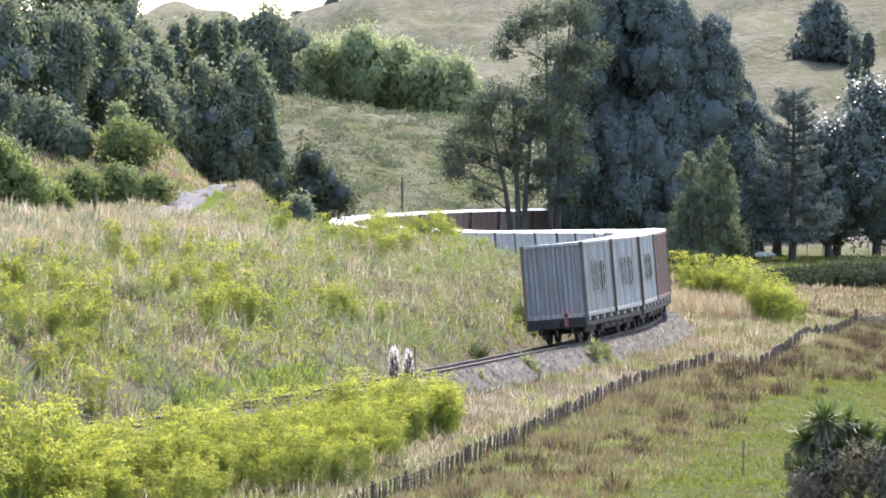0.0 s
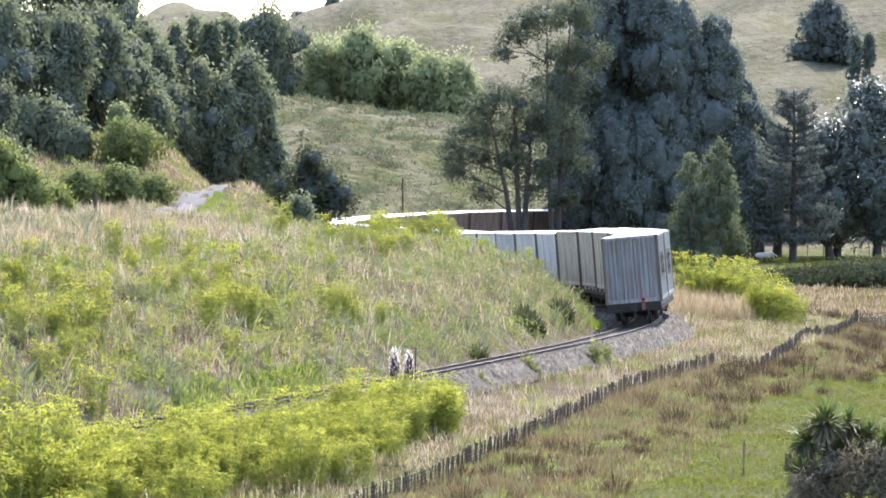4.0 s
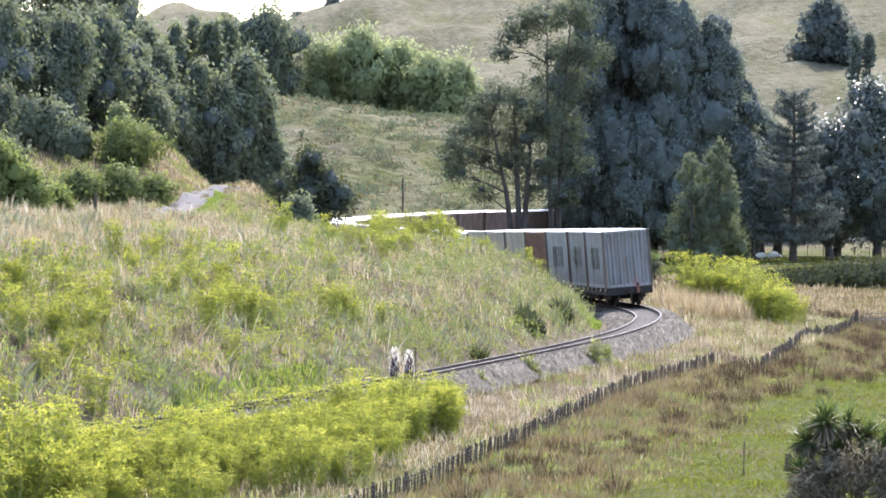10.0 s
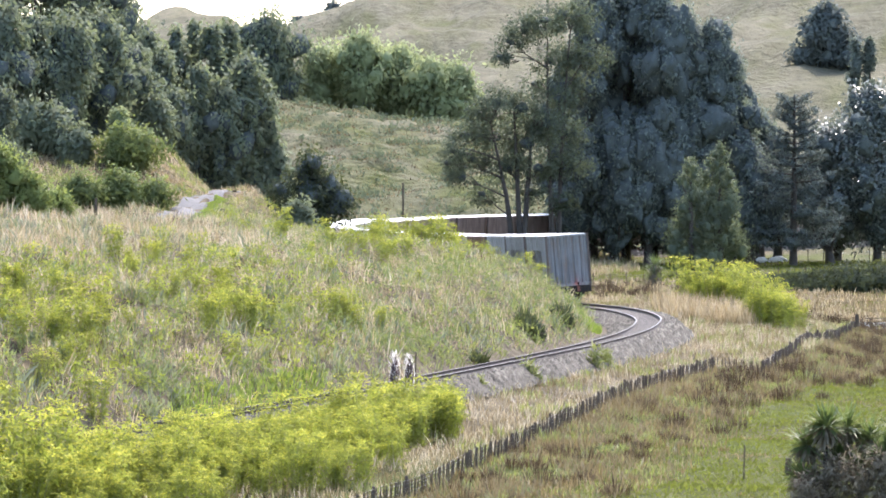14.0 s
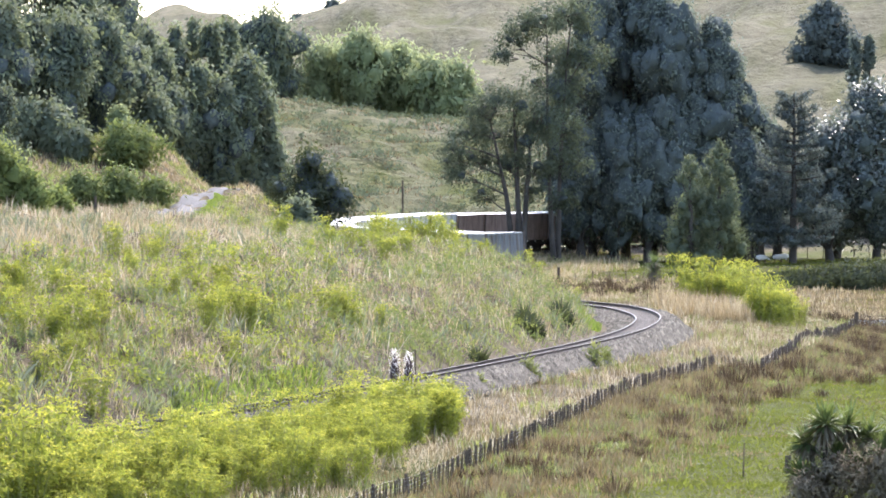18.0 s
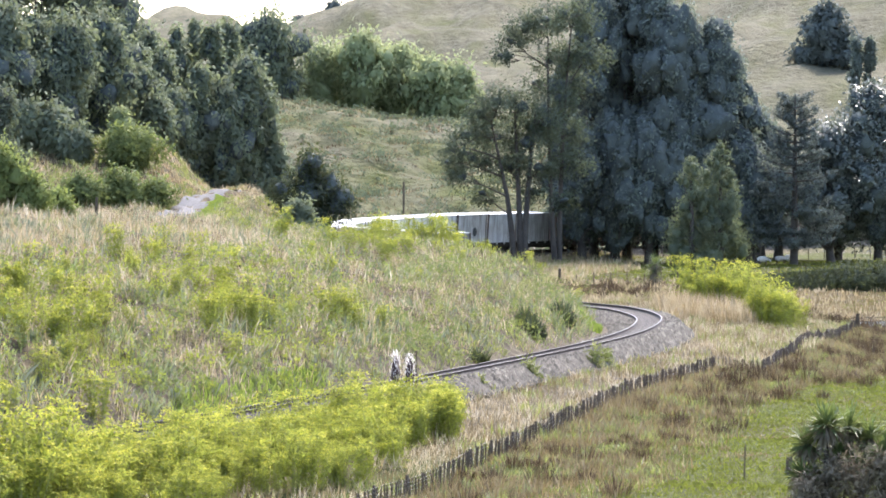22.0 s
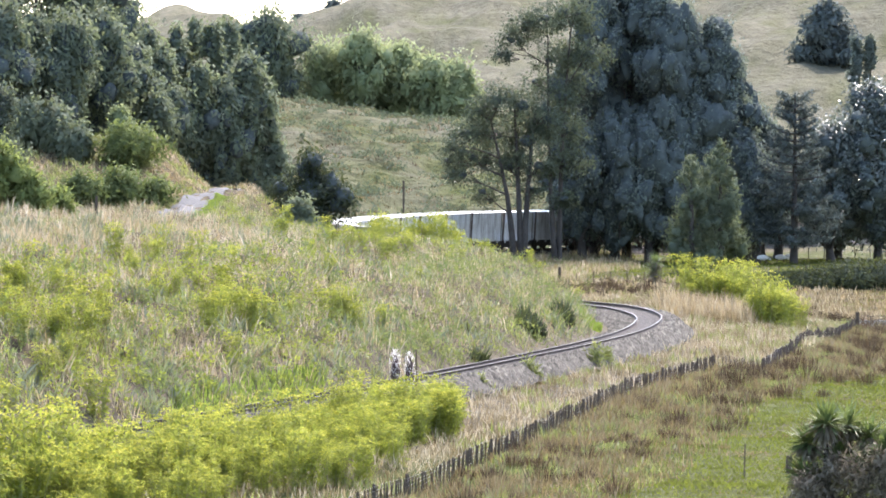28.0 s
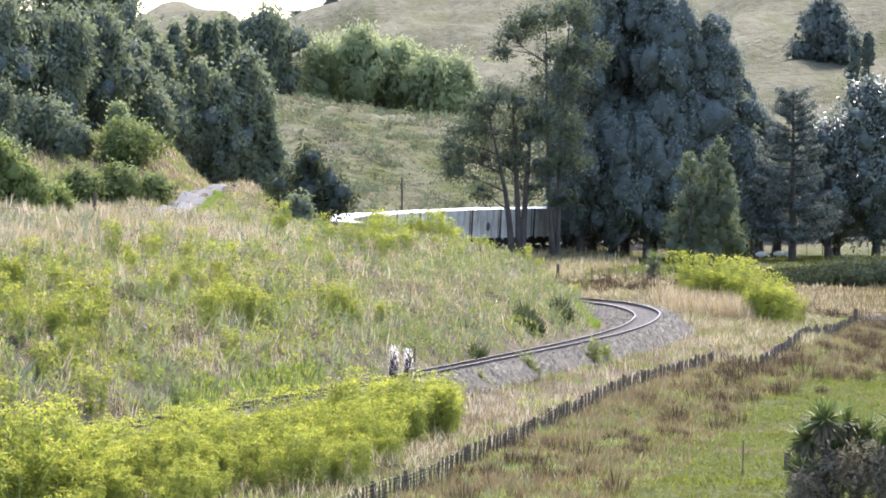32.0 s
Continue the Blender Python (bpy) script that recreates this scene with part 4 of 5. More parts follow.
# the stand of gums on the rise to the left of the line
for i, (x, y, h, w) in enumerate([(-37.0, 320, 20.5, 9.0), (-32.6, 316, 20.0, 8.6), (-29.2, 322, 18.7, 8.0), (-40.0, 345, 22.5, 10), (-33.5, 347, 22.0, 10), (-28.3, 344, 20.5, 7.6), (-34.2, 304, 9.0, 6.5), (-32.0, 309, 8.1, 5.0), (-29.6, 308, 8.6, 6.0), (-27.5, 316, 9.7, 5.6), (-25.8, 327, 9.0, 5.0), (-25.3, 340, 14.3, 3.6), (-24.0, 336, 11.7, 4.4), (-23.1, 342, 15.8, 3.6), (-21.9, 346, 18.3, 3.0), (-20.1, 343, 17.9, 3.8), (-18.9, 346, 19.1, 3.6), (-16.9, 338, 15.0, 4.4), (-16.0, 340, 14.3, 3.6), (-22.8, 331, 6.8, 4.6), (-20.7, 334, 10.9, 4.6), (-18.5, 336, 12.3, 4.6), (-15.2, 340, 11.1, 3.4), (-14.2, 340, 8.5, 3.0), (-24.9, 324, 6.3, 4.4), (-23.6, 322, 3.9, 3.4), (-29.7, 300, 2.6, 4.2), (-27.8, 298, 1.6, 3.2), (-31.9, 300, 2.7, 4.4)]):
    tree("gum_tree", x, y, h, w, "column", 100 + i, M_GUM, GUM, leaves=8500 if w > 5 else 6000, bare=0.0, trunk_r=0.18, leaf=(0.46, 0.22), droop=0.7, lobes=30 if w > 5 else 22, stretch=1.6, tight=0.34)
# gums at the foot of the grazed hill, in front of the far line
spreading_gum(7.0, 371, [(-0.3, -2.6, 13.5), (0.2, -0.4, 15.5), (0.5, 1.6, 14.5)], [(-3.6, 14.3, 1.3), (-1.9, 15.3, 1.7), (0.3, 14.8, 2.0), (-2.4, 12.2, 2.3), (0.9, 11.6, 2.2), (-5.0, 12.3, 1.5), (-6.0, 10.8, 1.1), (-0.9, 9.1, 1.7), (-5.3, 8.3, 1.2), (-3.4, 6.8, 1.2), (-6.6, 9.7, 0.9), (1.9, 9.2, 1.6), (-4.2, 10.0, 1.4), (1.2, 6.9, 1.1), (2.6, 13.4, 1.5)], 0.27, 201, "open-crowned gum tree with several bare forking trunks", 15000)
spreading_gum(10.7, 373, [(-0.2, -0.9, 21.5), (0.2, 1.3, 22.5)], [(-5.4, 19.8, 0.8), (-4.4, 21.2, 1.2), (-2.9, 22.4, 1.5), (-1.3, 23.2, 1.6), (0.4, 23.8, 1.7), (2.0, 23.6, 1.7), (-0.7, 19.4, 1.4), (1.0, 20.2, 1.4), (3.0, 19.8, 1.6), (0.2, 15.9, 1.6), (1.1, 12.7, 1.7), (1.4, 9.5, 1.6), (0.5, 6.3, 1.1), (1.6, 17.6, 1.4), (-2.0, 17.4, 1.0), (-1.6, 13.6, 1.0)], 0.22, 202, "tall slim gum tree with a thin open crown", 14000)
for i, (x, y, h, w) in enumerate([(12.6, 394, 17.9, 6.6), (14.7, 388, 26.2, 8.6), (18.1, 391, 28.2, 9.6), (20.6, 388, 26.8, 7.6), (22.7, 386, 24.6, 8.4), (24.9, 392, 22.5, 7.6), (24.2, 388, 23.0, 7.6), (28.0, 390, 19.6, 7.0), (26.8, 388, 23.3, 6.6), (28.6, 392, 20.3, 4.6), (30.4, 396, 16.2, 5.6), (32.0, 399, 14.3, 5.2), (34.1, 404, 12.6, 5.2), (13.4, 383, 12.4, 6.4), (16.6, 383, 13.1, 7.6), (19.9, 383, 13.4, 7.4), (23.0, 384, 12.7, 6.0), (30.5, 386, 10.5, 6.0)]):
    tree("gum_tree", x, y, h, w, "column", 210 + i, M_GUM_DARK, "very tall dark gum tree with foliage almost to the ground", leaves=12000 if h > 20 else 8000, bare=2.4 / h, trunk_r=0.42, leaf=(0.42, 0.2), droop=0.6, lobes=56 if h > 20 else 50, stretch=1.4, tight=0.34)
for i, (x, y, h, w) in enumerate([(24.6, 354, 11.8, 5.6), (22.0, 352, 10.4, 4.6)]):
    tree("cypress_tree", x, y, h, w, "dome", 230 + i, M_CYPRESS, "broad conical green cypress standing in pasture", leaves=10000 - 3000 * i, bare=0.02, trunk_r=0.3, leaf=(0.26, 0.1), droop=-0.2, lobes=60, stretch=1.6, tight=0.5)
tiered_conifer(33.8, 382, 16.6, 8.6, 231, "dark pointed conifer with whorls of upswept branches")
tree("broadleaf_tree", 32.6, 410, 11.0, 8.0, "round", 232, M_CONIFER, "dark dense broadleaf tree beside the conifer", leaves=7000, leaf=(0.5, 0.26), bare=0.16, trunk_r=0.35)
for i, (x, y, h, w) in enumerate([(38.4, 392, 13.6, 7.6), (43.2, 394, 18.0, 9.6), (40.6, 408, 14.5, 10.0), (47.5, 402, 17.0, 10.0)]):
    tree("broadleaf_tree", x, y, h, w, "round", 240 + i, M_GLOSSY, "broad leafy tree with glossy leaves that catch the sun", leaves=8500, bare=0.12, trunk_r=0.4, leaf=(0.42, 0.25), droop=0.25, lobes=52, stretch=1.0, tight=0.4)
# willows along the top of the grazed hill
for i, (x, y, h, w) in enumerate([(-26.8, 604, 14.2, 12.5), (-18.8, 612, 9.4, 9.0), (-12.8, 610, 11.6, 10.5), (-7.4, 614, 10.6, 9.6), (-1.8, 610, 10.0, 9.5), (-4.6, 626, 10.8, 9.0), (-15.6, 622, 10.4, 9.5), (-10.0, 622, 11.0, 9.0), (2.4, 612, 9.0, 8.0)]):
    tree("willow_tree", x, y, h, w, "round", 260 + i, M_GUM if i == 0 else M_WILLOW, "rounded willow with pale green hanging foliage" if i else "large rounded blue-green tree on the hill crest", leaves=5600 if i else 9000, bare=0.0, trunk_r=0.35, leaf=(0.8, 0.32), droop=0.8, lobes=26, stretch=1.7)
# far trees on the high slopes
tree("pine_tree", 106.5, 1102, 17.8, 17.0, "dome", 280, M_CONIFER, "dark dome-shaped pine alone on a dry hillside", leaves=9000, bare=0.0, leaf=(1.3, 0.65), lobes=50, sink=0.5)
for i, x in enumerate((107.7, 111.6)):
    tree("poplar_tree", x, 1036, 15.5, 3.3, "column", 282 + i, M_GUM_DARK, "slim upright poplar on a dry hillside", leaves=3600, bare=0.02, leaf=(1.0, 0.45), lobes=24, droop=-0.4)
for i, (x, y, h, w) in enumerate([(-54.5, 1500, 4.5, 8.5), (-42.0, 1500, 3.5, 7.5), (92.0, 1450, 9.0, 16.0)]):
    tree("ridge_bush", x, y, h, w, "round", 286 + i, M_CONIFER, "dark bush on the skyline of the hills", leaves=1200, bare=0.0, leaf=(1.2, 0.6), category="bush", lobes=14, sink=0.5)

# shrubs
for i, (nm, x, y, h, w, m, lab) in enumerate([
        ("round_bush", -23.4, 296, 3.5, 5.2, M_SHRUB, "rounded clipped-looking green bush beside the gravel road"),
        ("hedge_bush", -25.4, 276, 2.3, 4.0, M_SHRUB, "low spreading dark green bush on the bank top"),
        ("hedge_bush", -22.8, 278, 2.5, 4.4, M_SHRUB, "low spreading dark green bush on the bank top"),
        ("hedge_bush", -20.4, 279, 1.9, 3.2, M_SHRUB, "low spreading dark green bush on the bank top"),
        ("roadside_bush", -27.4, 240, 5.2, 4.2, M_LIGHTSHRUB, "tall loose light green bush on the bank"),
        ("roadside_bush", -25.2, 240, 3.4, 3.4, M_LIGHTSHRUB, "light green leafy bush on the bank"),
        ("roadside_bush", -24.0, 246, 2.2, 2.2, M_LIGHTSHRUB, "light green leafy bush on the bank"),
        ("open_bush", -29.6, 262, 8.2, 4.4, M_OPEN_GUM, "tall loose grey-green bush behind the light green ones"),
        ("dark_shrub", -9.5, 284, 6.8, 5.2, M_DARKSHRUB, "very dark dense shrub at the end of the grassy rise"),
        ("pale_bush", -10.2, 277, 2.7, 3.0, M_GUM, "grey-green bush in front of the dark shrub"),
        ("silver_bush", -24.6, 300, 3.8, 1.8, M_WILLOW, "pale silvery bush among the gums")]):
    tree(nm, x, y, h, w, "round", 300 + i, m, lab, leaves=7500 if h > 2.2 else 2600, bare=0.0, trunk_r=0.1, leaf=(0.3, 0.15), droop=0.15, category="bush", lobes=24, sink=0.25)


# ---- fennel ----
def fennel_meshes(seed):
    """Stems, feathery fronds and flat yellow flower heads of one plant about 1.7 m high."""
    r = np.random.RandomState(seed)
    sv, sf, tips = [], [], []
    for k in range(13):
        a, o = r.uniform(0, 6.283), r.uniform(0.1, 0.62)
        top = np.array([o * math.cos(a), o * math.sin(a), r.uniform(0.95, 1.75)])
        pts = bent((0.12 * math.cos(a), 0.12 * math.sin(a), -0.05), top, 0.08, r, 4)
        v, f = tube(pts, [0.016, 0.013, 0.010, 0.006], 3)
        sf += [tuple(i + len(sv) for i in q) for q in f]
        sv += list(v)
        tips.append(pts)
    fr_v, um_v = [], []
    for pts in tips:
        for k in range(46):      # feathery puffs, thicker towards the top
            t = 1 - 0.85 * r.uniform(0, 1) ** 1.4
            i = min(int(t * 3), 2)
            p = pts[i] + (pts[i + 1] - pts[i]) * (t * 3 - i)
            d = r.normal(0, 1, 3) + (0, 0, 0.25)
            d /= np.linalg.norm(d)
            q = np.cross(d, r.normal(0, 1, 3))
            q /= np.linalg.norm(q)
            p = p + d * r.uniform(0.0, 0.17)
            L, W = r.uniform(0.09, 0.19), r.uniform(0.012, 0.028)
            fr_v += [p, p + d * L * 0.5 - q * W, p + d * L, p + d * L * 0.5 + q * W]
        for k in range(r.randint(3, 6)):
            c = pts[-1] + r.normal(0, 0.13, 3) * (1, 1, 0.7)
            tilt = r.normal(0, 0.25, 2)
            for j in range(9):
                a, o = r.uniform(0, 6.283), math.sqrt(r.uniform(0, 1)) * 0.11
                dx, dy = o * math.cos(a), o * math.sin(a)
                p = c + np.array([dx, dy, dx * tilt[0] + dy * tilt[1] - o * o * 2])
                b, w = r.uniform(0, 6.283), r.uniform(0.016, 0.03)
                u, q = np.array([math.cos(b), math.sin(b), r.normal(0, 0.35)]) * w, np.array([-math.sin(b), math.cos(b), r.normal(0, 0.35)]) * w
                um_v += [p - u, p - q, p + u, p + q]

    def rounded(name, quads, material):
        """Normals that follow the domed outline of the plant."""
        q = np.array(quads).reshape(-1, 4, 3)
        nv = q.mean(axis=1) - (0, 0, 0.75)
        nv = nv * (0.9, 0.9, 1.0) / np.linalg.norm(nv, axis=1)[:, None] + r.normal(0, 0.3, nv.shape)
        nv /= np.linalg.norm(nv, axis=1)[:, None]
        flip = np.sum(np.cross(q[:, 2] - q[:, 0], q[:, 3] - q[:, 1]) * nv, axis=1) < 0
        q = np.where(flip[:, None, None], q[:, [0, 3, 2, 1]], q)
        return mesh_np(name, q.reshape(-1, 3), np.arange(4 * len(q)).reshape(-1, 4), material, False, np.repeat(nv, 4, axis=0))

    return mesh_np("stems", sv, sf, M_STEM), rounded("fronds", fr_v, M_FENNEL), rounded("flower_heads", um_v, M_UMBEL)


FENNEL = []
for seed in range(5):
    plant = tagged(new("fennel_plant"), "bushy wild fennel with feathery fronds and yellow flower heads", "plant", "wild fennel beside the railway")
    for nm, me in zip(("stalk_tuft", "frond_mass", "flower_mass"), fennel_meshes(400 + seed)):
        tagged(part(nm, me, None, plant), kind="stuff")
    FENNEL.append(plant)
_used = set()


def fennel(x, y, size, tall=1.0):
    k = random.randrange(5)
    m = Matrix.Translation((x, y, float(lie(x, y)[0]) - 0.04)) @ Matrix.Rotation(random.uniform(0, 6.283), 4, "Z") @ Matrix.Diagonal((size, size, size * tall, 1))
    if k in _used:
        return copy_thing(FENNEL[k], m)
    _used.add(k)
    FENNEL[k].matrix_basis = m
    return FENNEL[k]


def beside(s, q):
    """The plan point q metres to the right of the line at length s."""
    X, Y, Z, B, C = rail_at(s)
    return X + q * math.cos(B), Y - q * math.sin(B)


rnd = random.Random(21)
n_band = 0
while n_band < 170:      # the thick band below the line
    s, q = rnd.uniform(-74, -29), rnd.uniform(2.5, 6.0)
    x, y = beside(s, q)
    if x < 0.003 * y and x > -0.12 * y:
        n_band += 1
        size = rnd.uniform(0.68, 1.16)
        if -0.056 < x / y < -0.024:
            size = rnd.uniform(0.72, 0.88)      # kept low here, so that the rails show
        elif -0.024 <= x / y < -0.004:
            size = rnd.uniform(0.84, 1.05)      # and below the plumes
        fennel(x, y, size * float(np.interp(x / y, [-0.112, -0.09, -0.056, -0.05], [1.18, 1.05, 0.9, 0.95])))
n_band = 0
while n_band < 46:       # smaller plants along its lower edge
    s, q = rnd.uniform(-72, -36), rnd.uniform(5.6, 7.8)
    x, y = beside(s, q)
    if -0.12 * y < x < -0.008 * y:
        n_band += 1
        fennel(x, y, rnd.uniform(0.5, 0.85))
for k in range(30):       # the clump beyond the bend: a long mound and a fuller one beside it
    fennel(15.2 + rnd.uniform(-1.9, 2.2), 226 + rnd.gauss(0, 1.6), rnd.uniform(1.0, 1.45))
for k in range(30):
    fennel(17.6 + rnd.gauss(0, 0.75), 214 + rnd.gauss(0, 2.2), rnd.uniform(0.9, 1.5))
for k in range(18):       # the bush on the crest of the bank
    fennel(-1.2 + rnd.uniform(-2.8, 2.4), 222 + rnd.uniform(-3, 4), rnd.uniform(0.95, 1.25))
for cx, cy, n, rx in ((3.2, 212, 6, 1.2), (-7.2, 178, 2, 1.6), (-12.5, 136, 4, 1.4), (-10.0, 150, 5, 1.5), (-4.2, 165, 5, 2.0), (-8.0, 128, 5, 1.4), (-12, 120, 6, 1.5), (-1.5, 185, 5, 2.0), (7.5, 236, 3, 1.5), (-12.2, 116, 6, 1.0), (-13.0, 122, 6, 1.0), (-11.4, 112, 6, 0.9), (-11.0, 120, 5, 1.0), (-8.0, 135, 5, 1.0), (-7.5, 128, 5, 1.0), (-5.0, 142, 5, 1.0), (-3.5, 141, 4, 0.9), (-3.0, 176, 4, 1.3), (1.0, 196, 5, 1.3), (-8.4, 142, 4, 1.2)):
    for k in range(n):    # clumps scattered over the bank
        fennel(cx + rnd.gauss(0, rx * 0.9), cy + rnd.gauss(0, rx * 4.0), rnd.uniform(0.5, 0.95))

# ---- grass ----
def off_road(x, y):
    """False on the gravel road and its mown edge."""
    d = x - road_at(y)
    return ~((d > -1.2) & (d < 2.4) & (y > 266) & (y < 303))


def grow():
    # the bank
    x, y, r = scatter(150000, -42, 12, 88, 330, 31)
    q, s, _ = to_rail(x, y)
    keep = in_view(x, y) & (q < -2.6) & (s < 150) & off_road(x, y) & (r.uniform(0, 1, len(x)) < np.clip(150 / y, 0.35, 1.2) * 0.9)
    x, y, q, s = x[keep], y[keep], q[keep], s[keep]
    clump = np.clip(0.6 + 0.7 * field(x, y, 2.2, 43) + 0.3 * field(x, y, 0.9, 44), 0.1, 1.5)
    n = field(x, y, 11, 41) * 0.5 + field(x, y, 3.5, 42) * 0.5 + 0.8 * smooth_step(5, 11, -q) - 0.16 + 0.4 * smooth_step(-9, -1, x) * smooth_step(3.2, 4.6, -q)
    dry, green = n > -0.05, n < 0.22
    tufts("dry_grass", x[dry], y[dry], 0.6 * clump[dry], 0.026, 0.9, r, M_DRY, "tall dry straw-coloured grass on the bank", 0.12, 3)
    pale = dry & (r.uniform(0, 1, len(x)) < 0.45)
    tufts("seeding_grass", x[pale], y[pale], 0.72 * clump[pale], 0.034, 0.7, r, M_PALE, "pale seeding grass heads on the bank", 0.12, 2)
    tufts("green_grass", x[green], y[green], 0.52 * clump[green], 0.035, 1.0, r, M_GREEN, "rank green grass on the bank", 0.12, 4)
    weed = (field(x, y, 4.5, 45) > 0.25) & (r.uniform(0, 1, len(x)) < 0.5)
    tufts("grey_green_weeds", x[weed], y[weed], 0.6 * clump[weed], 0.06, 1.2, r, M_GUM, "grey-green leafy weeds on the bank", 0.14, 5, "weeds")
    weed = (field(x, y, 3.8, 53) > 0.7) & (r.uniform(0, 1, len(x)) < 0.35)
    tufts("brown_seed_stalks", x[weed], y[weed], 0.8 * clump[weed], 0.025, 0.6, r, M_RUSH, "brown dead stalks on the bank", 0.14, 4, "weeds")
    # low leafy weeds between the grass
    low = np.flatnonzero(q > -15)
    pick = r.choice(low, 2500, False)
    wx, wy = x[pick], y[pick]
    kind = field(wx, wy, 7, 54) + 0.4 * r.normal(0, 1, len(wx))
    for nm, sel, m, lab in (("broad_leaf_weeds", kind < -0.1, M_SHRUB, "grey-green broad-leaved weeds on the bank"), ("yellow_green_weeds", (kind >= -0.1) & (kind < 0.7) & (wx < -5 + 4 * kind), M_FENNEL, "yellow-green leafy weeds on the bank"), ("green_leaf_weeds", (kind >= -0.1) & (kind < 0.7) & (wx >= -5 + 4 * kind), M_GREEN, "dull green leafy weeds on the bank"), ("dead_weeds", kind >= 0.7, M_DEAD, "dead grey-brown weeds on the bank")):
        c = np.stack([wx[sel], wy[sel], lie(wx[sel], wy[sel]) + 0.28], 1)
        size = r.uniform(0.2, 0.55, (len(c), 1)) * np.array([[1.0, 1.0, 0.8]])
        v, f, _ = leaf_cloud(c, size, np.full(len(c), 36), 0.15, 0.055, -0.15, r, 1.0, 6, 0.5)
        tagged(new(nm, mesh_np(nm, v, f, m)), lab, "weeds", kind="stuff")
    # the slope behind the gravel road
    sx, sy, r3 = scatter(9000, -34, -14, 276, 332, 61)
    ok = off_road(sx, sy)
    sx, sy = sx[ok], sy[ok]
    g = field(sx, sy, 7, 62) + 0.05 * (sx + 20) < 0.1
    tufts("slope_grass", sx[~g], sy[~g], r3.uniform(0.3, 0.7, (~g).sum()), 0.05, 0.7, r3, M_DRY, "tan dry grass on the slope behind the road", 0.15, 4)
    tufts("slope_green_grass", sx[g], sy[g], r3.uniform(0.2, 0.5, g.sum()), 0.05, 0.8, r3, M_GREEN, "green grass on the slope behind the road", 0.15, 5)
    # bright grass in the ditch
    s = r.uniform(-46, -8, 1900)
    pts = np.array([beside(a, b) for a, b in zip(s, r.uniform(-3.3, -2.3, 1900))])
    p2 = np.array([beside(a, b) for a, b in zip(r.uniform(28, 34, 900), r.uniform(-3.2, -2.3, 900))])
    pts = pts[(pts[:, 0] / pts[:, 1] > -0.068) & (pts[:, 0] / pts[:, 1] < -0.03)]
    pts = np.concatenate([pts, p2])
    tufts("lush_grass", pts[:, 0], pts[:, 1], np.concatenate([np.full(len(pts) - 900, 0.3), np.full(900, 0.4)]), 0.04, 0.5, r, M_LUSH, "bright green lush grass in the track-side ditch", 0.08, 5)
    # verge between the line and the fence
    x, y, r = scatter(150000, -14, 34, 84, 300, 32)
    q, s, _ = to_rail(x, y)
    edge = edge_of(s) - 0.35
    keep = in_view(x, y) & (q > 1.45 + 0.55 * field(x, y, 2.2, 46) + 0.9 * smooth_step(4, 25, s)) & (q < edge) & (s < 125) & (r.uniform(0, 1, len(x)) < np.clip(150 / y, 0.4, 1.2))
    x, y = x[keep], y[keep]
    clump = np.clip(0.6 + 0.55 * field(x, y, 1.8, 55) + 0.3 * field(x, y, 0.8, 56), 0.1, 1.3)
    brown = field(x, y, 5, 57) + 0.5 * r.normal(0, 1, len(x)) > -0.1
    tufts("verge_grass", x[brown], y[brown], 0.42 * clump[brown], 0.02, 0.8, r, M_TAN, "dry straw-coloured grass on the verge between track and fence", 0.12, 4)
    tufts("pale_verge_grass", x[~brown], y[~brown], 0.48 * clump[~brown], 0.02, 0.8, r, M_PALE, "pale seeding grass on the verge between track and fence", 0.12, 4)
    g = field(x, y, 6, 47) > 0.45
    tufts("green_verge_grass", x[g], y[g], r.uniform(0.2, 0.5, g.sum()), 0.035, 0.5, r, M_GREEN, "green tufts among the dry verge grass", 0.1, 3)
    # the wet pasture: domed rush tussocks along the fence among long tan grass, short turf beyond
    x, y, r = scatter(12000, -2, 40, 80, 330, 33)
    q, s, _ = to_rail(x, y)
    d = q - edge_of(s)
    chance = np.clip(0.62 + 1.0 * field(x, y, 6, 48), 0, 1) * np.exp(-np.clip(d - 0.030 * y, 0, 99) / (0.006 * y))
    keep = in_view(x, y) & (d > 0.3) & (r.uniform(0, 1, len(x)) < chance * 0.85)
    x, y = x[keep], y[keep]
    tone = field(x, y, 5, 67) + 0.6 * r.normal(0, 1, len(x))
    for nm, sel, m, hh, lab in (("brown_rushes", tone > -0.25, M_RUSH, 0.66, "domed brown rush tussocks along the edge of the pasture"), ("straw_rushes", (tone <= -0.25) & (tone > -0.55), M_TAN, 0.5, "straw-coloured rush tussocks in the pasture"), ("green_rushes", tone <= -0.55, M_GREEN, 0.42, "green rush tussocks in the pasture")):
        tussocks(nm, x[sel], y[sel], hh, 0.013, 104, r, m, lab)
    r = np.random.RandomState(68)
    s = r.uniform(-74, 74, 17000)
    X, Y, Z, B, C = rail_at(s)
    q = edge_of(s) + 0.15 + r.uniform(0, 1, len(s)) ** 1.3 * np.interp(s, [-74, -30, 0, 74], [5.5, 4.6, 4.4, 7.0])
    x, y = X + q * np.cos(B), Y - q * np.sin(B)
    keep = in_view(x, y) & (field(x, y, 5, 69) + 0.3 * r.normal(0, 1, len(x)) > -0.5)
    x, y = x[keep], y[keep]
    tan = field(x, y, 3.5, 70) + 0.5 * r.normal(0, 1, len(x))
    tufts("long_tan_grass", x[tan > -0.2], y[tan > -0.2], r.uniform(0.15, 0.42, (tan > -0.2).sum()), 0.03, 0.8, r, M_TAN, "long tan grass along the edge of the pasture", 0.2, 5)
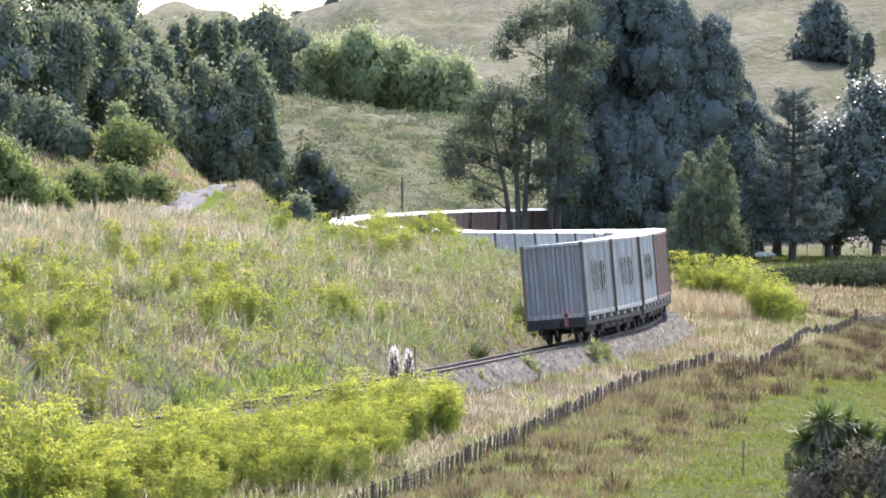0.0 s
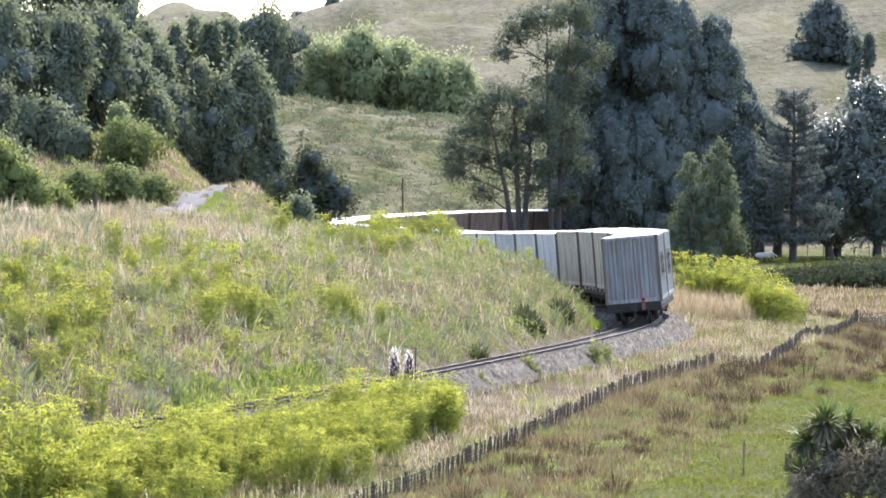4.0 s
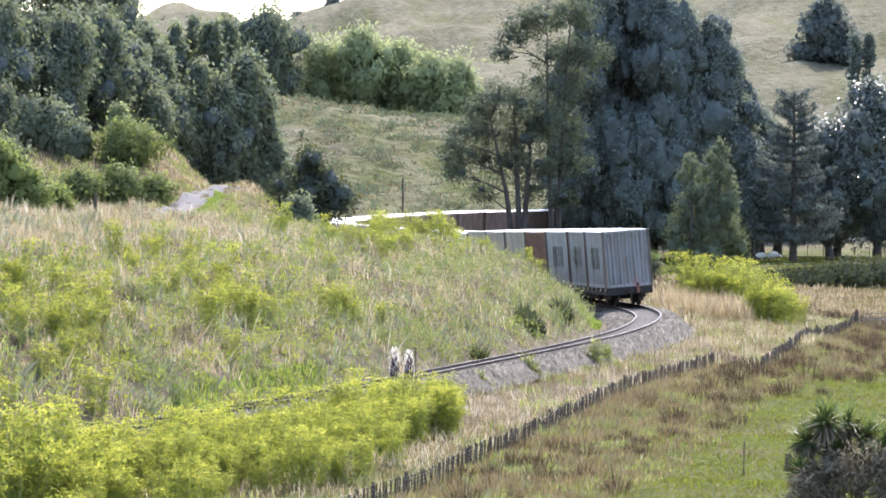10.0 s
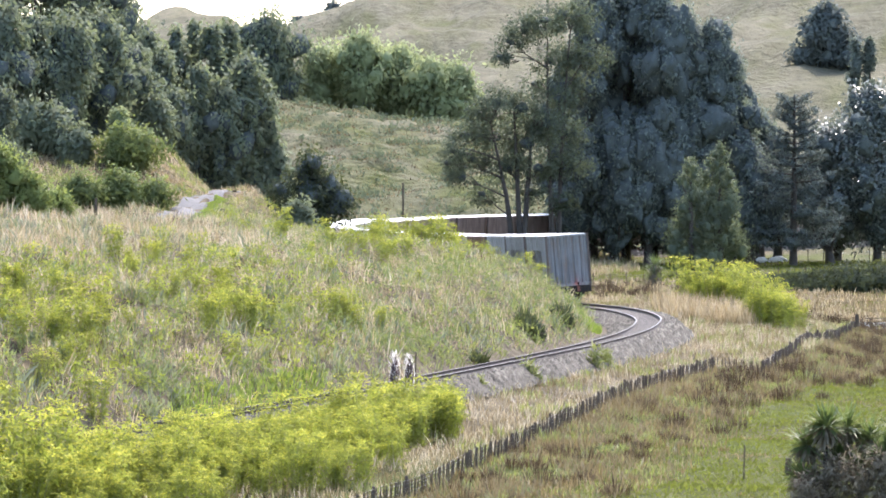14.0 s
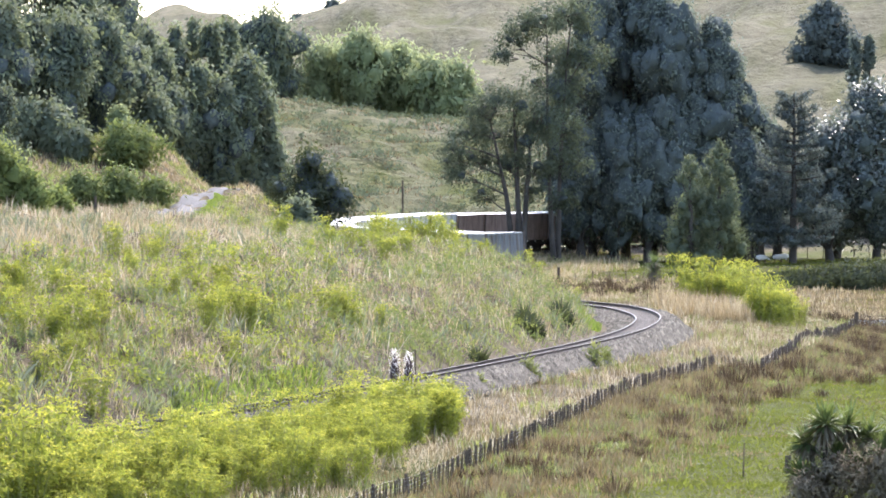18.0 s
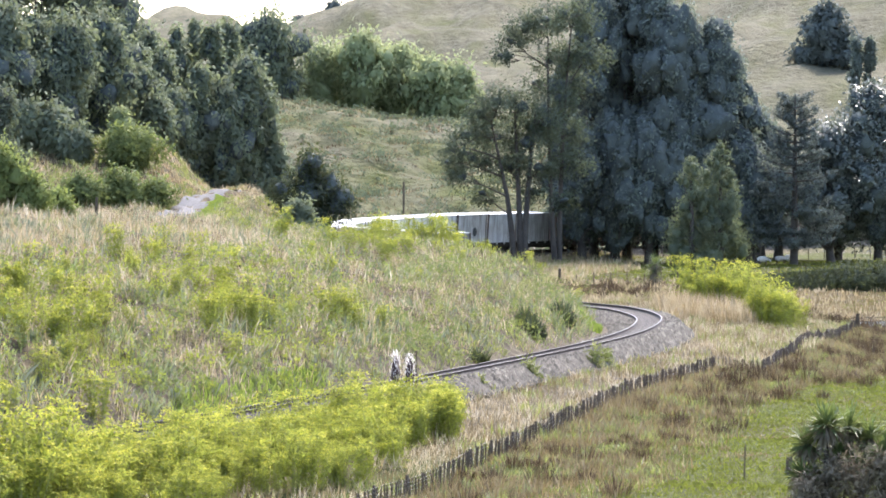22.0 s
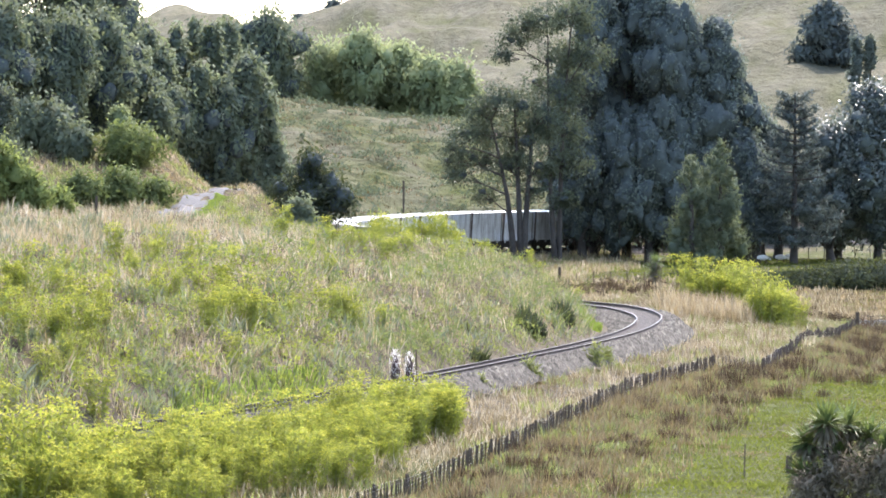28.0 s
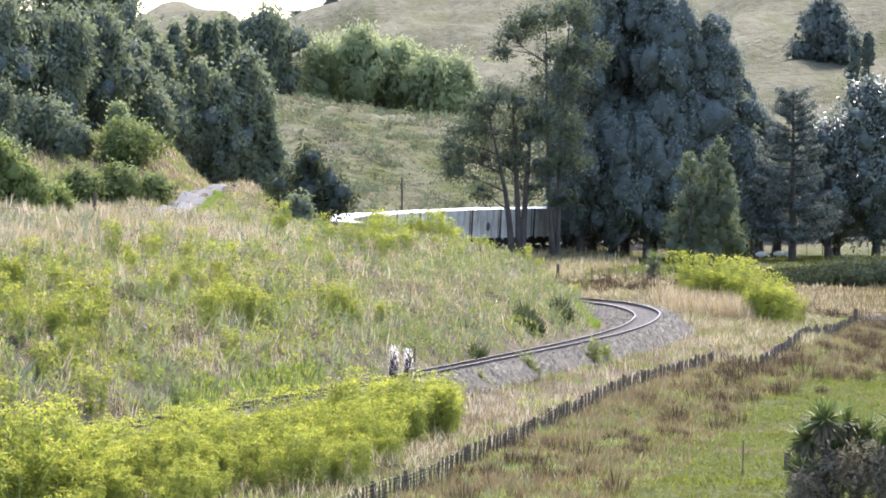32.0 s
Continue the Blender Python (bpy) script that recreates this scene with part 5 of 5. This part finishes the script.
    tufts("long_green_grass", x[tan < -0.2], y[tan < -0.2], r.uniform(0.1, 0.3, (tan < -0.2).sum()), 0.03, 0.8, r, M_GREEN, "long green grass along the edge of the pasture", 0.2, 4)
    # dark leaf clumps added to darken the shaded face along the terrace edge
    x, y, r2 = scatter(420, 27.5, 46, 334, 339, 37)
    c = np.stack([x, y, lie(x, y) + 0.1 + 0.55 * np.clip((x - 27) / 8, 0.2, 2.0)], 1)
    size = (np.clip((x - 26) / 8, 0.35, 1.0) * r2.uniform(0.6, 1.0, len(x)))[:, None] * np.array([[1.0, 0.8, 0.9]])
    v, f, nv = leaf_cloud(c, size, np.full(len(c), 64), 0.3, 0.13, 0.2, r2, 0.8, 8, 0.5)
    tagged(new("bank_growth", mesh_np("bank_growth", v, f, M_DARKSHRUB, False, nv)), "dark growth along the terrace edge of the pasture", "hedge", kind="stuff")
    x, y, r2 = scatter(3200, 20, 44, 268, 333, 38)
    tufts("tan_grass", x, y, r2.uniform(0.2, 0.4, len(x)), 0.05, 0.5, r2, M_TAN, "tan dry grass below the terrace", 0.25, 6)
    x, y, r = scatter(44000, 2, 18, 83, 165, 71)
    q, s, _ = to_rail(x, y)
    keep = in_view(x, y) & (q > edge_of(s) + 2.5)
    x, y = x[keep], y[keep]
    tan = field(x, y, 7, 72) + 0.35 * r.normal(0, 1, len(x)) > 0.95
    tufts("near_turf", x[~tan], y[~tan], r.uniform(0.05, 0.13, (~tan).sum()), 0.035, 1.2, r, M_TURF, "short green pasture turf near the cabbage trees", 0.12, 3)
    tufts("near_tan_turf", x[tan], y[tan], r.uniform(0.06, 0.16, tan.sum()), 0.03, 1.0, r, M_TAN, "tan patches in the short turf", 0.12, 3)
    x, y, r = scatter(36000, -2, 45, 78, 330, 34)
    q, s, _ = to_rail(x, y)
    keep = in_view(x, y) & (q > edge_of(s)) & (r.uniform(0, 1, len(x)) < np.clip(110 / y, 0.2, 1))
    x, y = x[keep], y[keep]
    n = field(x, y, 9, 49)
    for nm, sel, m, hh, lab in (("turf", n < 1.15, M_TURF, 0.12, "short green pasture turf"), ("dry_turf", n > 1.05, M_DRY, 0.16, "dry patches in the pasture")):
        tufts(nm, x[sel], y[sel], np.full(sel.sum(), hh), 0.03, 0.7, r, m, lab, 0.2, 3)
    # rank grass at the foot of the far line
    x, y, r2 = scatter(7000, -9, 18, 318, 400, 40)
    q, s, _ = to_rail(x, y)
    keep = (q > 2.3) & (q < 20) & (s > 160)
    x, y = x[keep], y[keep]
    tufts("rank_grass", x, y, r2.uniform(0.3, 1.05, len(x)) ** 1.5, 0.06, 0.7, r2, M_DRY, "rank dry grass below the far line", 0.25, 5)
    g = field(x, y, 8, 58) > 0.1
    tufts("rank_green_grass", x[g], y[g], r2.uniform(0.3, 0.95, g.sum()), 0.06, 0.8, r2, M_GREEN, "rank green growth below the far line", 0.25, 4)
    # tall dry growth round the fennel beyond the bend
    x, y, r2 = scatter(1500, 11.9, 16.2, 208, 222, 60)
    tufts("tall_dry_growth", x, y, r2.uniform(0.5, 1.3, len(x)) * np.clip(0.8 + 0.5 * field(x, y, 3, 59), 0.3, 1.2), 0.04, 0.5, r2, M_DRY, "tall dry growth round the fennel", 0.2, 7)
    # mown green edge of the gravel road
    y, d, r2 = scatter(2600, 264, 289, 1.15, 2.3, 39)
    x = road_at(y) + d
    tufts("mown_edge", x, y, np.full(len(x), 0.16), 0.04, 0.6, r2, M_LUSH, "mown bright green edge of the gravel road", 0.1, 5)
    # beyond the bend and under the far trees
    x, y, r = scatter(16000, 4, 46, 235, 400, 35)
    q, s, _ = to_rail(x, y)
    keep = in_view(x, y) & (q > 2.6)
    x, y = x[keep], y[keep]
    n = field(x, y, 15, 50)
    sel = (n > 0.0) & (y < 335)
    tufts("rough_grass", x[sel], y[sel], r.uniform(0.3, 0.7, sel.sum()), 0.06, 0.5, r, M_DRY, "rough dry grass beyond the bend", 0.2, 3)
    tufts("far_turf", x[~sel], y[~sel], np.full((~sel).sum(), 0.22), 0.06, 0.6, r, M_TURF, "green pasture in front of the trees", 0.2, 3)
    # tussocks on the grazed hill
    x, y, r = scatter(32000, -60, 30, 400, 600, 36)
    q, s, _ = to_rail(x, y)
    keep = in_view(x, y) & (q < -4) & (field(x, y, 8, 51) + 0.6 * field(x, y, 2.5, 52) > 0.2)
    x, y = x[keep], y[keep]
    tufts("hill_tussock", x, y, r.uniform(0.2, 0.5, len(x)), 0.10, 0.7, r, M_TAN, "grazed tussocky grass on the hillside", 0.3, 3)
    pick = r.choice(len(x), min(len(x), 2600), False)
    c = np.stack([x[pick], y[pick], lie(x[pick], y[pick]) + 0.15], 1)
    v, f, _ = leaf_cloud(c, r.uniform(0.3, 0.85, (len(c), 1)) * np.array([[1.2, 1.0, 0.45]]), np.full(len(c), 16), 0.5, 0.2, -0.3, r, 1.0, 4, 0.6)
    tagged(new("hill_clumps", mesh_np("hill_clumps", v, f, M_OPEN_GUM)), "dark rush clumps on the grazed hillside", "grass", kind="stuff")
    sel = r.uniform(0, 1, len(x)) < 0.35
    tufts("hill_dry_tussock", x[sel] + 1, y[sel] + 2, r.uniform(0.25, 0.6, sel.sum()), 0.10, 0.7, r, M_RUSH, "brown tussocks on the hillside", 0.3, 3)


grow()

# ---- fences ----
def fence(name, pts, label, gap, high, battens=0, wires=4, lean=0.06, seed=1):
    """Posts with wires, and battens between them, along a line of plan points."""
    r = random.Random(seed)
    f = tagged(new(name), label, "fence")
    P = np.array(pts, float)
    run = np.concatenate([[0], np.cumsum(np.hypot(*np.diff(P, axis=0).T))])
    at = lambda s: (float(np.interp(s, run, P[:, 0])), float(np.interp(s, run, P[:, 1])))
    n = int(run[-1] / gap)

    def upright(nm, s, h, a, b, m):
        x, y = at(s)
        bm = bmesh.new()
        box(bm, -a, a, -b, b, -0.25, h, 0.012)
        for v in bm.verts:
            if v.co.z > 0:
                v.co.x += r.uniform(-0.008, 0.008)
                v.co.z += r.uniform(-0.01, 0.01)
        ob = part(nm, bm, m, f)
        ob.matrix_basis = Matrix.Translation((x, y, float(lie(x, y)[0]))) @ Euler((r.gauss(0, lean), r.gauss(0, lean), r.uniform(0, 3))).to_matrix().to_4x4()

    for k in range(n + 1):
        upright("post", k * run[-1] / n, high * r.uniform(0.95, 1.12), 0.04, 0.034, M_WEATHERED)
    step, count, rest = run[-1] / n / (battens + 1), 0, ([], [])
    for k in range(n):
        for j in range(battens):
            s, h = k * run[-1] / n + (j + 1) * step + r.uniform(-0.05, 0.05), high * r.uniform(0.84, 1.04)
            x, y = at(s)
            if y > 88 and count < 290:
                count += 1
                upright("batten", s, h, 0.019, 0.015, M_BATTEN)
            else:
                z, i = float(lie(x, y)[0]), len(rest[0])
                dx, dy = r.gauss(0, lean) * h, r.gauss(0, lean) * h
                rest[0].extend([(x + a + dx * (c > 0), y + b + dy * (c > 0), z + c) for c in (-0.2, h) for a, b in ((-0.016, -0.013), (0.016, -0.013), (0.016, 0.013), (-0.016, 0.013))])
                rest[1].extend([tuple(i + e for e in f4) for f4 in ((0, 1, 5, 4), (1, 2, 6, 5), (2, 3, 7, 6), (3, 0, 4, 7), (4, 5, 6, 7))])
    if rest[0]:
        tagged(part("batten_remainder", mesh_np("batten_remainder", *rest, M_BATTEN), None, f), kind="stuff")
    S = np.linspace(0, run[-1], n * 3 + 1)
    X, Y = np.interp(S, run, P[:, 0]), np.interp(S, run, P[:, 1])
    Z = lie(X, Y)
    for w in range(wires):
        h = high * (0.25 + 0.68 * w / max(1, wires - 1))
        v, fc = tube(np.stack([X, Y, Z + h + np.random.RandomState(seed + w).normal(0, 0.012, len(S))], 1), [0.0035] * len(S), 3)
        part("wire", mesh_np("wire", v, fc, M_WIRE), None, f)
    return f


fence("batten_fence", [(-6.0, 78), (-1.74, 91), (0.0, 99.3), (2.55, 112.5), (6.2, 134.5), (10.5, 152.5), (12.1, 150.5), (14.4, 165), (18.6, 196), (23.1, 222)], "old leaning wooden post and batten fence between verge and pasture", 3.6, 0.56, 15, 5, 0.07, 3)
fence("wire_fence", [(9.4, 322), (16, 330), (28, 344), (45, 341)], "wire fence with wooden posts across the pasture", 2.2, 1.0, 0, 4, 0.04, 5)
fence("wire_fence", [(8.0, 396), (26, 402), (46, 412)], "wire fence with wooden posts behind the trees", 1.8, 1.1, 0, 4, 0.04, 6)


def post(name, x, y, h, r0, label):
    p = bmesh.new()
    rod(p, (0, 0, -0.3), (0.03, 0, h), r0, r0 * 0.85, 9)
    me = bpy.data.meshes.new(name)
    p.to_mesh(me)
    p.free()
    me.materials.append(M_WEATHERED)
    ob = tagged(new(name, me), label, "post")
    ob.location = (x, y, float(lie(x, y)[0]))
    return ob


post("corner_post", 23.2, 222, 0.95, 0.13, "stout weathered corner post of the batten fence")
post("pasture_post", 9.15, 105, 0.45, 0.10, "short weathered post standing in the pasture")
post("stake", 7.9, 104, 0.9, 0.02, "thin dark stake in the pasture")
post("trackside_post", 7.3, 230, 0.8, 0.07, "short dark post beside the track")
post("power_pole", -4.4, 430, 6.7, 0.12, "slim dark pole at the foot of the grazed hill")
post("bank_post", -21.8, 248, 1.7, 0.10, "weathered post in dry grass on the bank")
post("strainer_post", 9.4, 322, 1.5, 0.14, "stout strainer post of the wire fence")

# ---- gravel road on the rise ----
def build_road():
    s = np.linspace(0, 1, 60)
    y = 264 + 39 * s
    x = road_at(y)
    half = 1.2
    v = []
    for k in range(60):
        for e in np.linspace(-half, half, 7):
            v.append((x[k] + e, y[k], 0))
    v = np.array(v, float)
    v[:, 2] = lie(v[:, 0], v[:, 1]) + 0.06
    i = (np.arange(59)[:, None] * 7 + np.arange(6)).ravel()
    me = mesh_np("gravel_road", v, np.stack([i, i + 1, i + 8, i + 7], 1), M_GRAVEL, True)
    tagged(new("gravel_road", me), "pale grey gravel farm road on the rise", "road", kind="structure")


build_road()

# ---- pond ----
def build_pond():
    a = np.linspace(0, 6.283, 40, endpoint=False)
    rad = 1 + 0.12 * np.sin(3 * a + 1) + 0.07 * np.sin(7 * a)
    v = [(25.6, 226, 0)] + [(25.6 + 3.6 * q * math.cos(b), 226 + 14 * q * math.sin(b), 0) for b, q in zip(a, rad)]
    v = np.array(v)
    v[:, 2] = float(np.percentile(lie(v[:, 0], v[:, 1]), 60)) + 0.05
    me = mesh_np("pond", v, [(0, i + 1, (i + 1) % 40 + 1) for i in range(40)], M_WATER)
    tagged(new("pond", me), "shallow muddy brown pool in the pasture", "water", kind="structure")


build_pond()

# ---- cabbage trees ----
def cabbage_tree(x, y, heads, seed, label):
    r = np.random.RandomState(seed)
    t = tagged(new("cabbage_tree"), label, "tree")
    t.location = (x, y, float(lie(x, y)[0]) - 0.1)
    v, f = tube(bent((0, 0, -0.2), (0.05, 0, 0.9), 0.05, r, 5), [0.16, 0.14, 0.12, 0.11, 0.10], 8)
    part("trunk", mesh_np("trunk", v, f, M_BARK, True), None, t)
    for hx, hy, hz, size in heads:
        v, f = tube(bent((0.05, 0, 0.8), (hx, hy, hz), 0.06, r, 4), [0.09, 0.08, 0.06, 0.05], 6)
        part("branch", mesh_np("branch", v, f, M_BARK, True), None, t)
        for nm, m, n, lo, hi, L in (("leaf_rosette", M_SPIKE, 120, -0.3, 1.0, 0.66), ("dead_leaf_skirt", M_DEAD, 110, -1.0, -0.3, 0.55)):
            u, a = r.uniform(lo, hi, n), r.uniform(0, 6.283, n)
            c = np.sqrt(np.clip(1 - u * u, 0, 1))
            way = np.stack([c * np.cos(a), c * np.sin(a), u], 1)
            side = np.stack([-np.sin(a), np.cos(a), 0 * a], 1)
            p = np.array([hx, hy, hz]) + r.normal(0, 0.03, (n, 3))
            ln = (L * size * r.uniform(0.7, 1.2, n))[:, None]
            w = 0.03
            drop = np.array([0, 0, -0.10])
            q = np.stack([p, p + way * ln * 0.45 - side * w, p + way * ln + drop * ln, p + way * ln * 0.45 + side * w], 1).reshape(-1, 3)
            part(nm, mesh_np(nm, q, np.arange(4 * n).reshape(-1, 4), m), None, t)
    return t


cabbage_tree(8.75, 91, [(-0.35, 0.1, 1.9, 1.0), (0.05, -0.2, 2.35, 1.1), (0.3, 0.2, 1.6, 0.9), (-0.5, -0.3, 1.2, 0.9)], 1, "small cabbage tree with spiky rosettes and dead leaf skirts")
cabbage_tree(9.6, 91.5, [(-0.25, 0.0, 2.3, 1.1), (0.25, -0.2, 2.05, 1.0), (0.5, 0.2, 1.5, 0.9), (-0.1, -0.3, 1.35, 0.9)], 2, "small cabbage tree with spiky rosettes and dead leaf skirts")
cabbage_tree(10.4, 90.5, [(0.1, 0.0, 2.3, 1.1), (-0.3, -0.1, 1.7, 1.0), (0.4, 0.1, 1.8, 0.9)], 3, "small cabbage tree with spiky rosettes and dead leaf skirts")
cabbage_tree(17.0, 320, [(0.0, 0.0, 1.3, 1.9), (0.15, 0.1, 2.0, 1.8)], 4, "young cabbage tree standing alone in rough pasture")
for i, (x, y, h, w) in enumerate([(8.9, 90.2, 1.55, 1.5), (9.9, 89.8, 1.7, 1.7), (8.2, 89.6, 1.15, 1.3)]):
    tree("tangled_bush", x, y, h, w, "round", 320 + i, M_DEAD, "tangled grey-brown bush below the cabbage trees", leaves=2600, bare=0.0, trunk_r=0.05, leaf=(0.16, 0.03), droop=0.1, category="bush", lobes=18)


# ---- plumes beside the line ----
def plume(x, y, h, seed):
    r = np.random.RandomState(seed)
    t = tagged(new("pampas_plume"), "dry pampas plume with a pale silky fringe", "plant", "plumes beside the line")
    t.location = (x, y, float(lie(x, y)[0]))
    v, f = tube([(0, 0, -0.1), (0.02, 0, 0.5 * h), (0.0, 0, h)], [0.02, 0.016, 0.008], 5)
    part("stalk", mesh_np("stalk", v, f, M_DEAD), None, t)
    bm = bmesh.new()
    bmesh.ops.create_icosphere(bm, subdivisions=3, radius=1.0)
    for v in bm.verts:      # the dense seed head, pointed at the top
        u = 0.5 + 0.5 * v.co.z
        w = 0.15 * (1.25 - 0.75 * u) * (1 + 0.25 * noise.noise(v.co * 4))
        v.co = Vector((v.co.x * w, v.co.y * w, h * (0.45 + 0.5 * u)))
    part("plume_core", bm, M_PLUME_CORE, t, "dark purplish-brown seed head")
    n = 300
    u, a = r.uniform(0.42, 1.0, n), r.uniform(0, 6.283, n)
    rad = 0.15 * np.sin(np.pi * np.clip((u - 0.34) / 0.70, 0, 1)) ** 0.7
    p = np.stack([rad * np.cos(a), rad * np.sin(a), u * h], 1)
    way = np.stack([0.5 * np.cos(a), 0.5 * np.sin(a), 0.75 + 0 * a], 1) + r.normal(0, 0.2, (n, 3))
    side, L = np.stack([-np.sin(a), np.cos(a), 0 * a], 1) * 0.006, 0.15
    q = np.stack([p, p + way * L * 0.5 - side, p + way * L, p + way * L * 0.5 + side], 1).reshape(-1, 3)
    part("plume_fringe", mesh_np("plume_fringe", q, np.arange(4 * n).reshape(-1, 4), M_PLUME), None, t, "pale silky fringe")


plume(-1.50, 122.5, 1.88, 1)
plume(-1.05, 122.0, 1.80, 2)
post("marker_post", -0.88, 122.6, 1.9, 0.03, "slim dark marker post behind the plumes")


# ---- sheep ----
def sheep():
    s = tagged(new("sheep"), "white woolly sheep grazing in the green pasture", "sheep", "sheep in the pasture")
    bm = bmesh.new()
    bmesh.ops.create_icosphere(bm, subdivisions=3, radius=1.0)
    for v in bm.verts:
        v.co = Vector((v.co.x * 0.55, v.co.y * 0.27, v.co.z * 0.28 + 0.58)) * (1 + 0.05 * noise.noise(v.co * 3))
    part("body", bm, M_SHEEP, s)
    bm = bmesh.new()
    bmesh.ops.create_icosphere(bm, subdivisions=2, radius=1.0)
    for v in bm.verts:
        v.co = Vector((v.co.x * 0.19 + 0.68, v.co.y * 0.09, v.co.z * 0.11 + 0.48 - 0.2 * v.co.x * 0.6))
    head = part("head", bm, M_SHEEP, s)
    for e in (-1, 1):
        part("ear", rod(bmesh.new(), (0.58, e * 0.07, 0.6), (0.56, e * 0.17, 0.57), 0.035, 0.015, 6), M_SHEEP, head)
    for lx in (-0.33, 0.33):
        for ly in (-0.13, 0.13):
            part("leg", rod(bmesh.new(), (lx, ly, -0.02), (lx, ly, 0.45), 0.035, 0.06, 7), M_WEATHERED, s)
    return s


_s = sheep()
FLOCK = [(_s, [(0, 30.7, 382), (32, 30.8, 382)])]
FLOCK.append((copy_thing(_s, Matrix.Identity(4)), [(0, 31.3, 384), (6, 31.4, 384), (9, 32.0, 384), (13, 32.1, 384), (19, 32.6, 384), (32, 32.7, 384)]))
FLOCK.append((copy_thing(_s, Matrix.Identity(4)), [(0, 31.7, 386), (6, 31.9, 386), (13, 32.6, 386), (19, 33.4, 386), (32, 33.8, 386)]))

# dark rank growth at the bank foot; last five clumps imitate shaded hollows
_r = np.random.RandomState(345)
_w = np.array([(3.2, 161.5), (3.35, 162.2), (3.55, 161), (3.75, 162), (3.95, 162.5), (5.0, 171), (5.2, 171.6), (5.4, 172), (1.2, 147.8), (1.35, 148.2)])
tussocks("rank_weeds", _w[:, 0], _w[:, 1], 1.0, 0.06, 110, _r, M_DARKSHRUB, "dark rank weeds at the foot of the bank")


def white_rail():
    g = tagged(new("pipe_rail"), "low weathered pipe rail beside the corner post", "rail")
    z = float(lie(24.5, 222)[0])
    part("rail_bar", rod(bmesh.new(), (23.7, 222, -1.36), (27.5, 222.4, -1.38), 0.022), M_BATTEN, g, "weathered pipe")
    for x in (24.0, 26.8):
        part("upright", rod(bmesh.new(), (x, 222.2, z - 0.4), (x, 222.2, -1.36), 0.035), M_WEATHERED, g)


white_rail()

# weeds rooted in the ballast shoulder
for i, (x, y, h) in enumerate(((3.0, 138.5, 0.75), (5.7, 148, 0.9), (6.2, 150, 0.65), (1.2, 131.5, 0.6))):
    tree("ballast_weed", x, y, h, h * 1.2, "round", 560 + i, M_GREEN, "green weed growing in the ballast", leaves=320, bare=0.0, trunk_r=0.02, leaf=(0.22, 0.04), droop=-0.2, category="weed", lobes=8, sink=0.0)


def motions():
    for ob, middle, along, up in MOVING:
        if middle is None:      # the lamp head turns to the rear for each flash
            rows = [(0, 180)]
            for t in (2.05, 7.82):
                rows += [(t - 0.27, 180), (t - 0.2, 120), (t - 0.13, 60), (t - 0.08, 0), (t + 0.08, 0), (t + 0.13, -60), (t + 0.2, -120), (t + 0.27, -180)]
            walk(ob, [(t, pose(0.41, 0, 0.44, 0, 0, a)) for t, a in rows + [(32, -180)]])
            continue
        walk(ob, [(t, wagon_pose(middle + SPEED * t, along, up)) for t in range(33)])
    # the wheels of the last two wagons roll; the others stay behind the bank or far away
    for w in [m[0] for m in MOVING if m[0].name.startswith("flat_wagon")][:2]:
        for ws in [o for o in w.children_recursive if o.name.startswith("wheelset")]:
            y = ws.location.y
            walk(ws, [(k / 10, pose(0, y, 0.43, -math.degrees(SPEED * k / 10 / 0.43))) for k in range(321)])
    for ob, rows in FLOCK:
        walk(ob, [(t, Matrix.Translation((x, y, float(lie(x, y)[0])))) for t, x, y in rows])


motions()
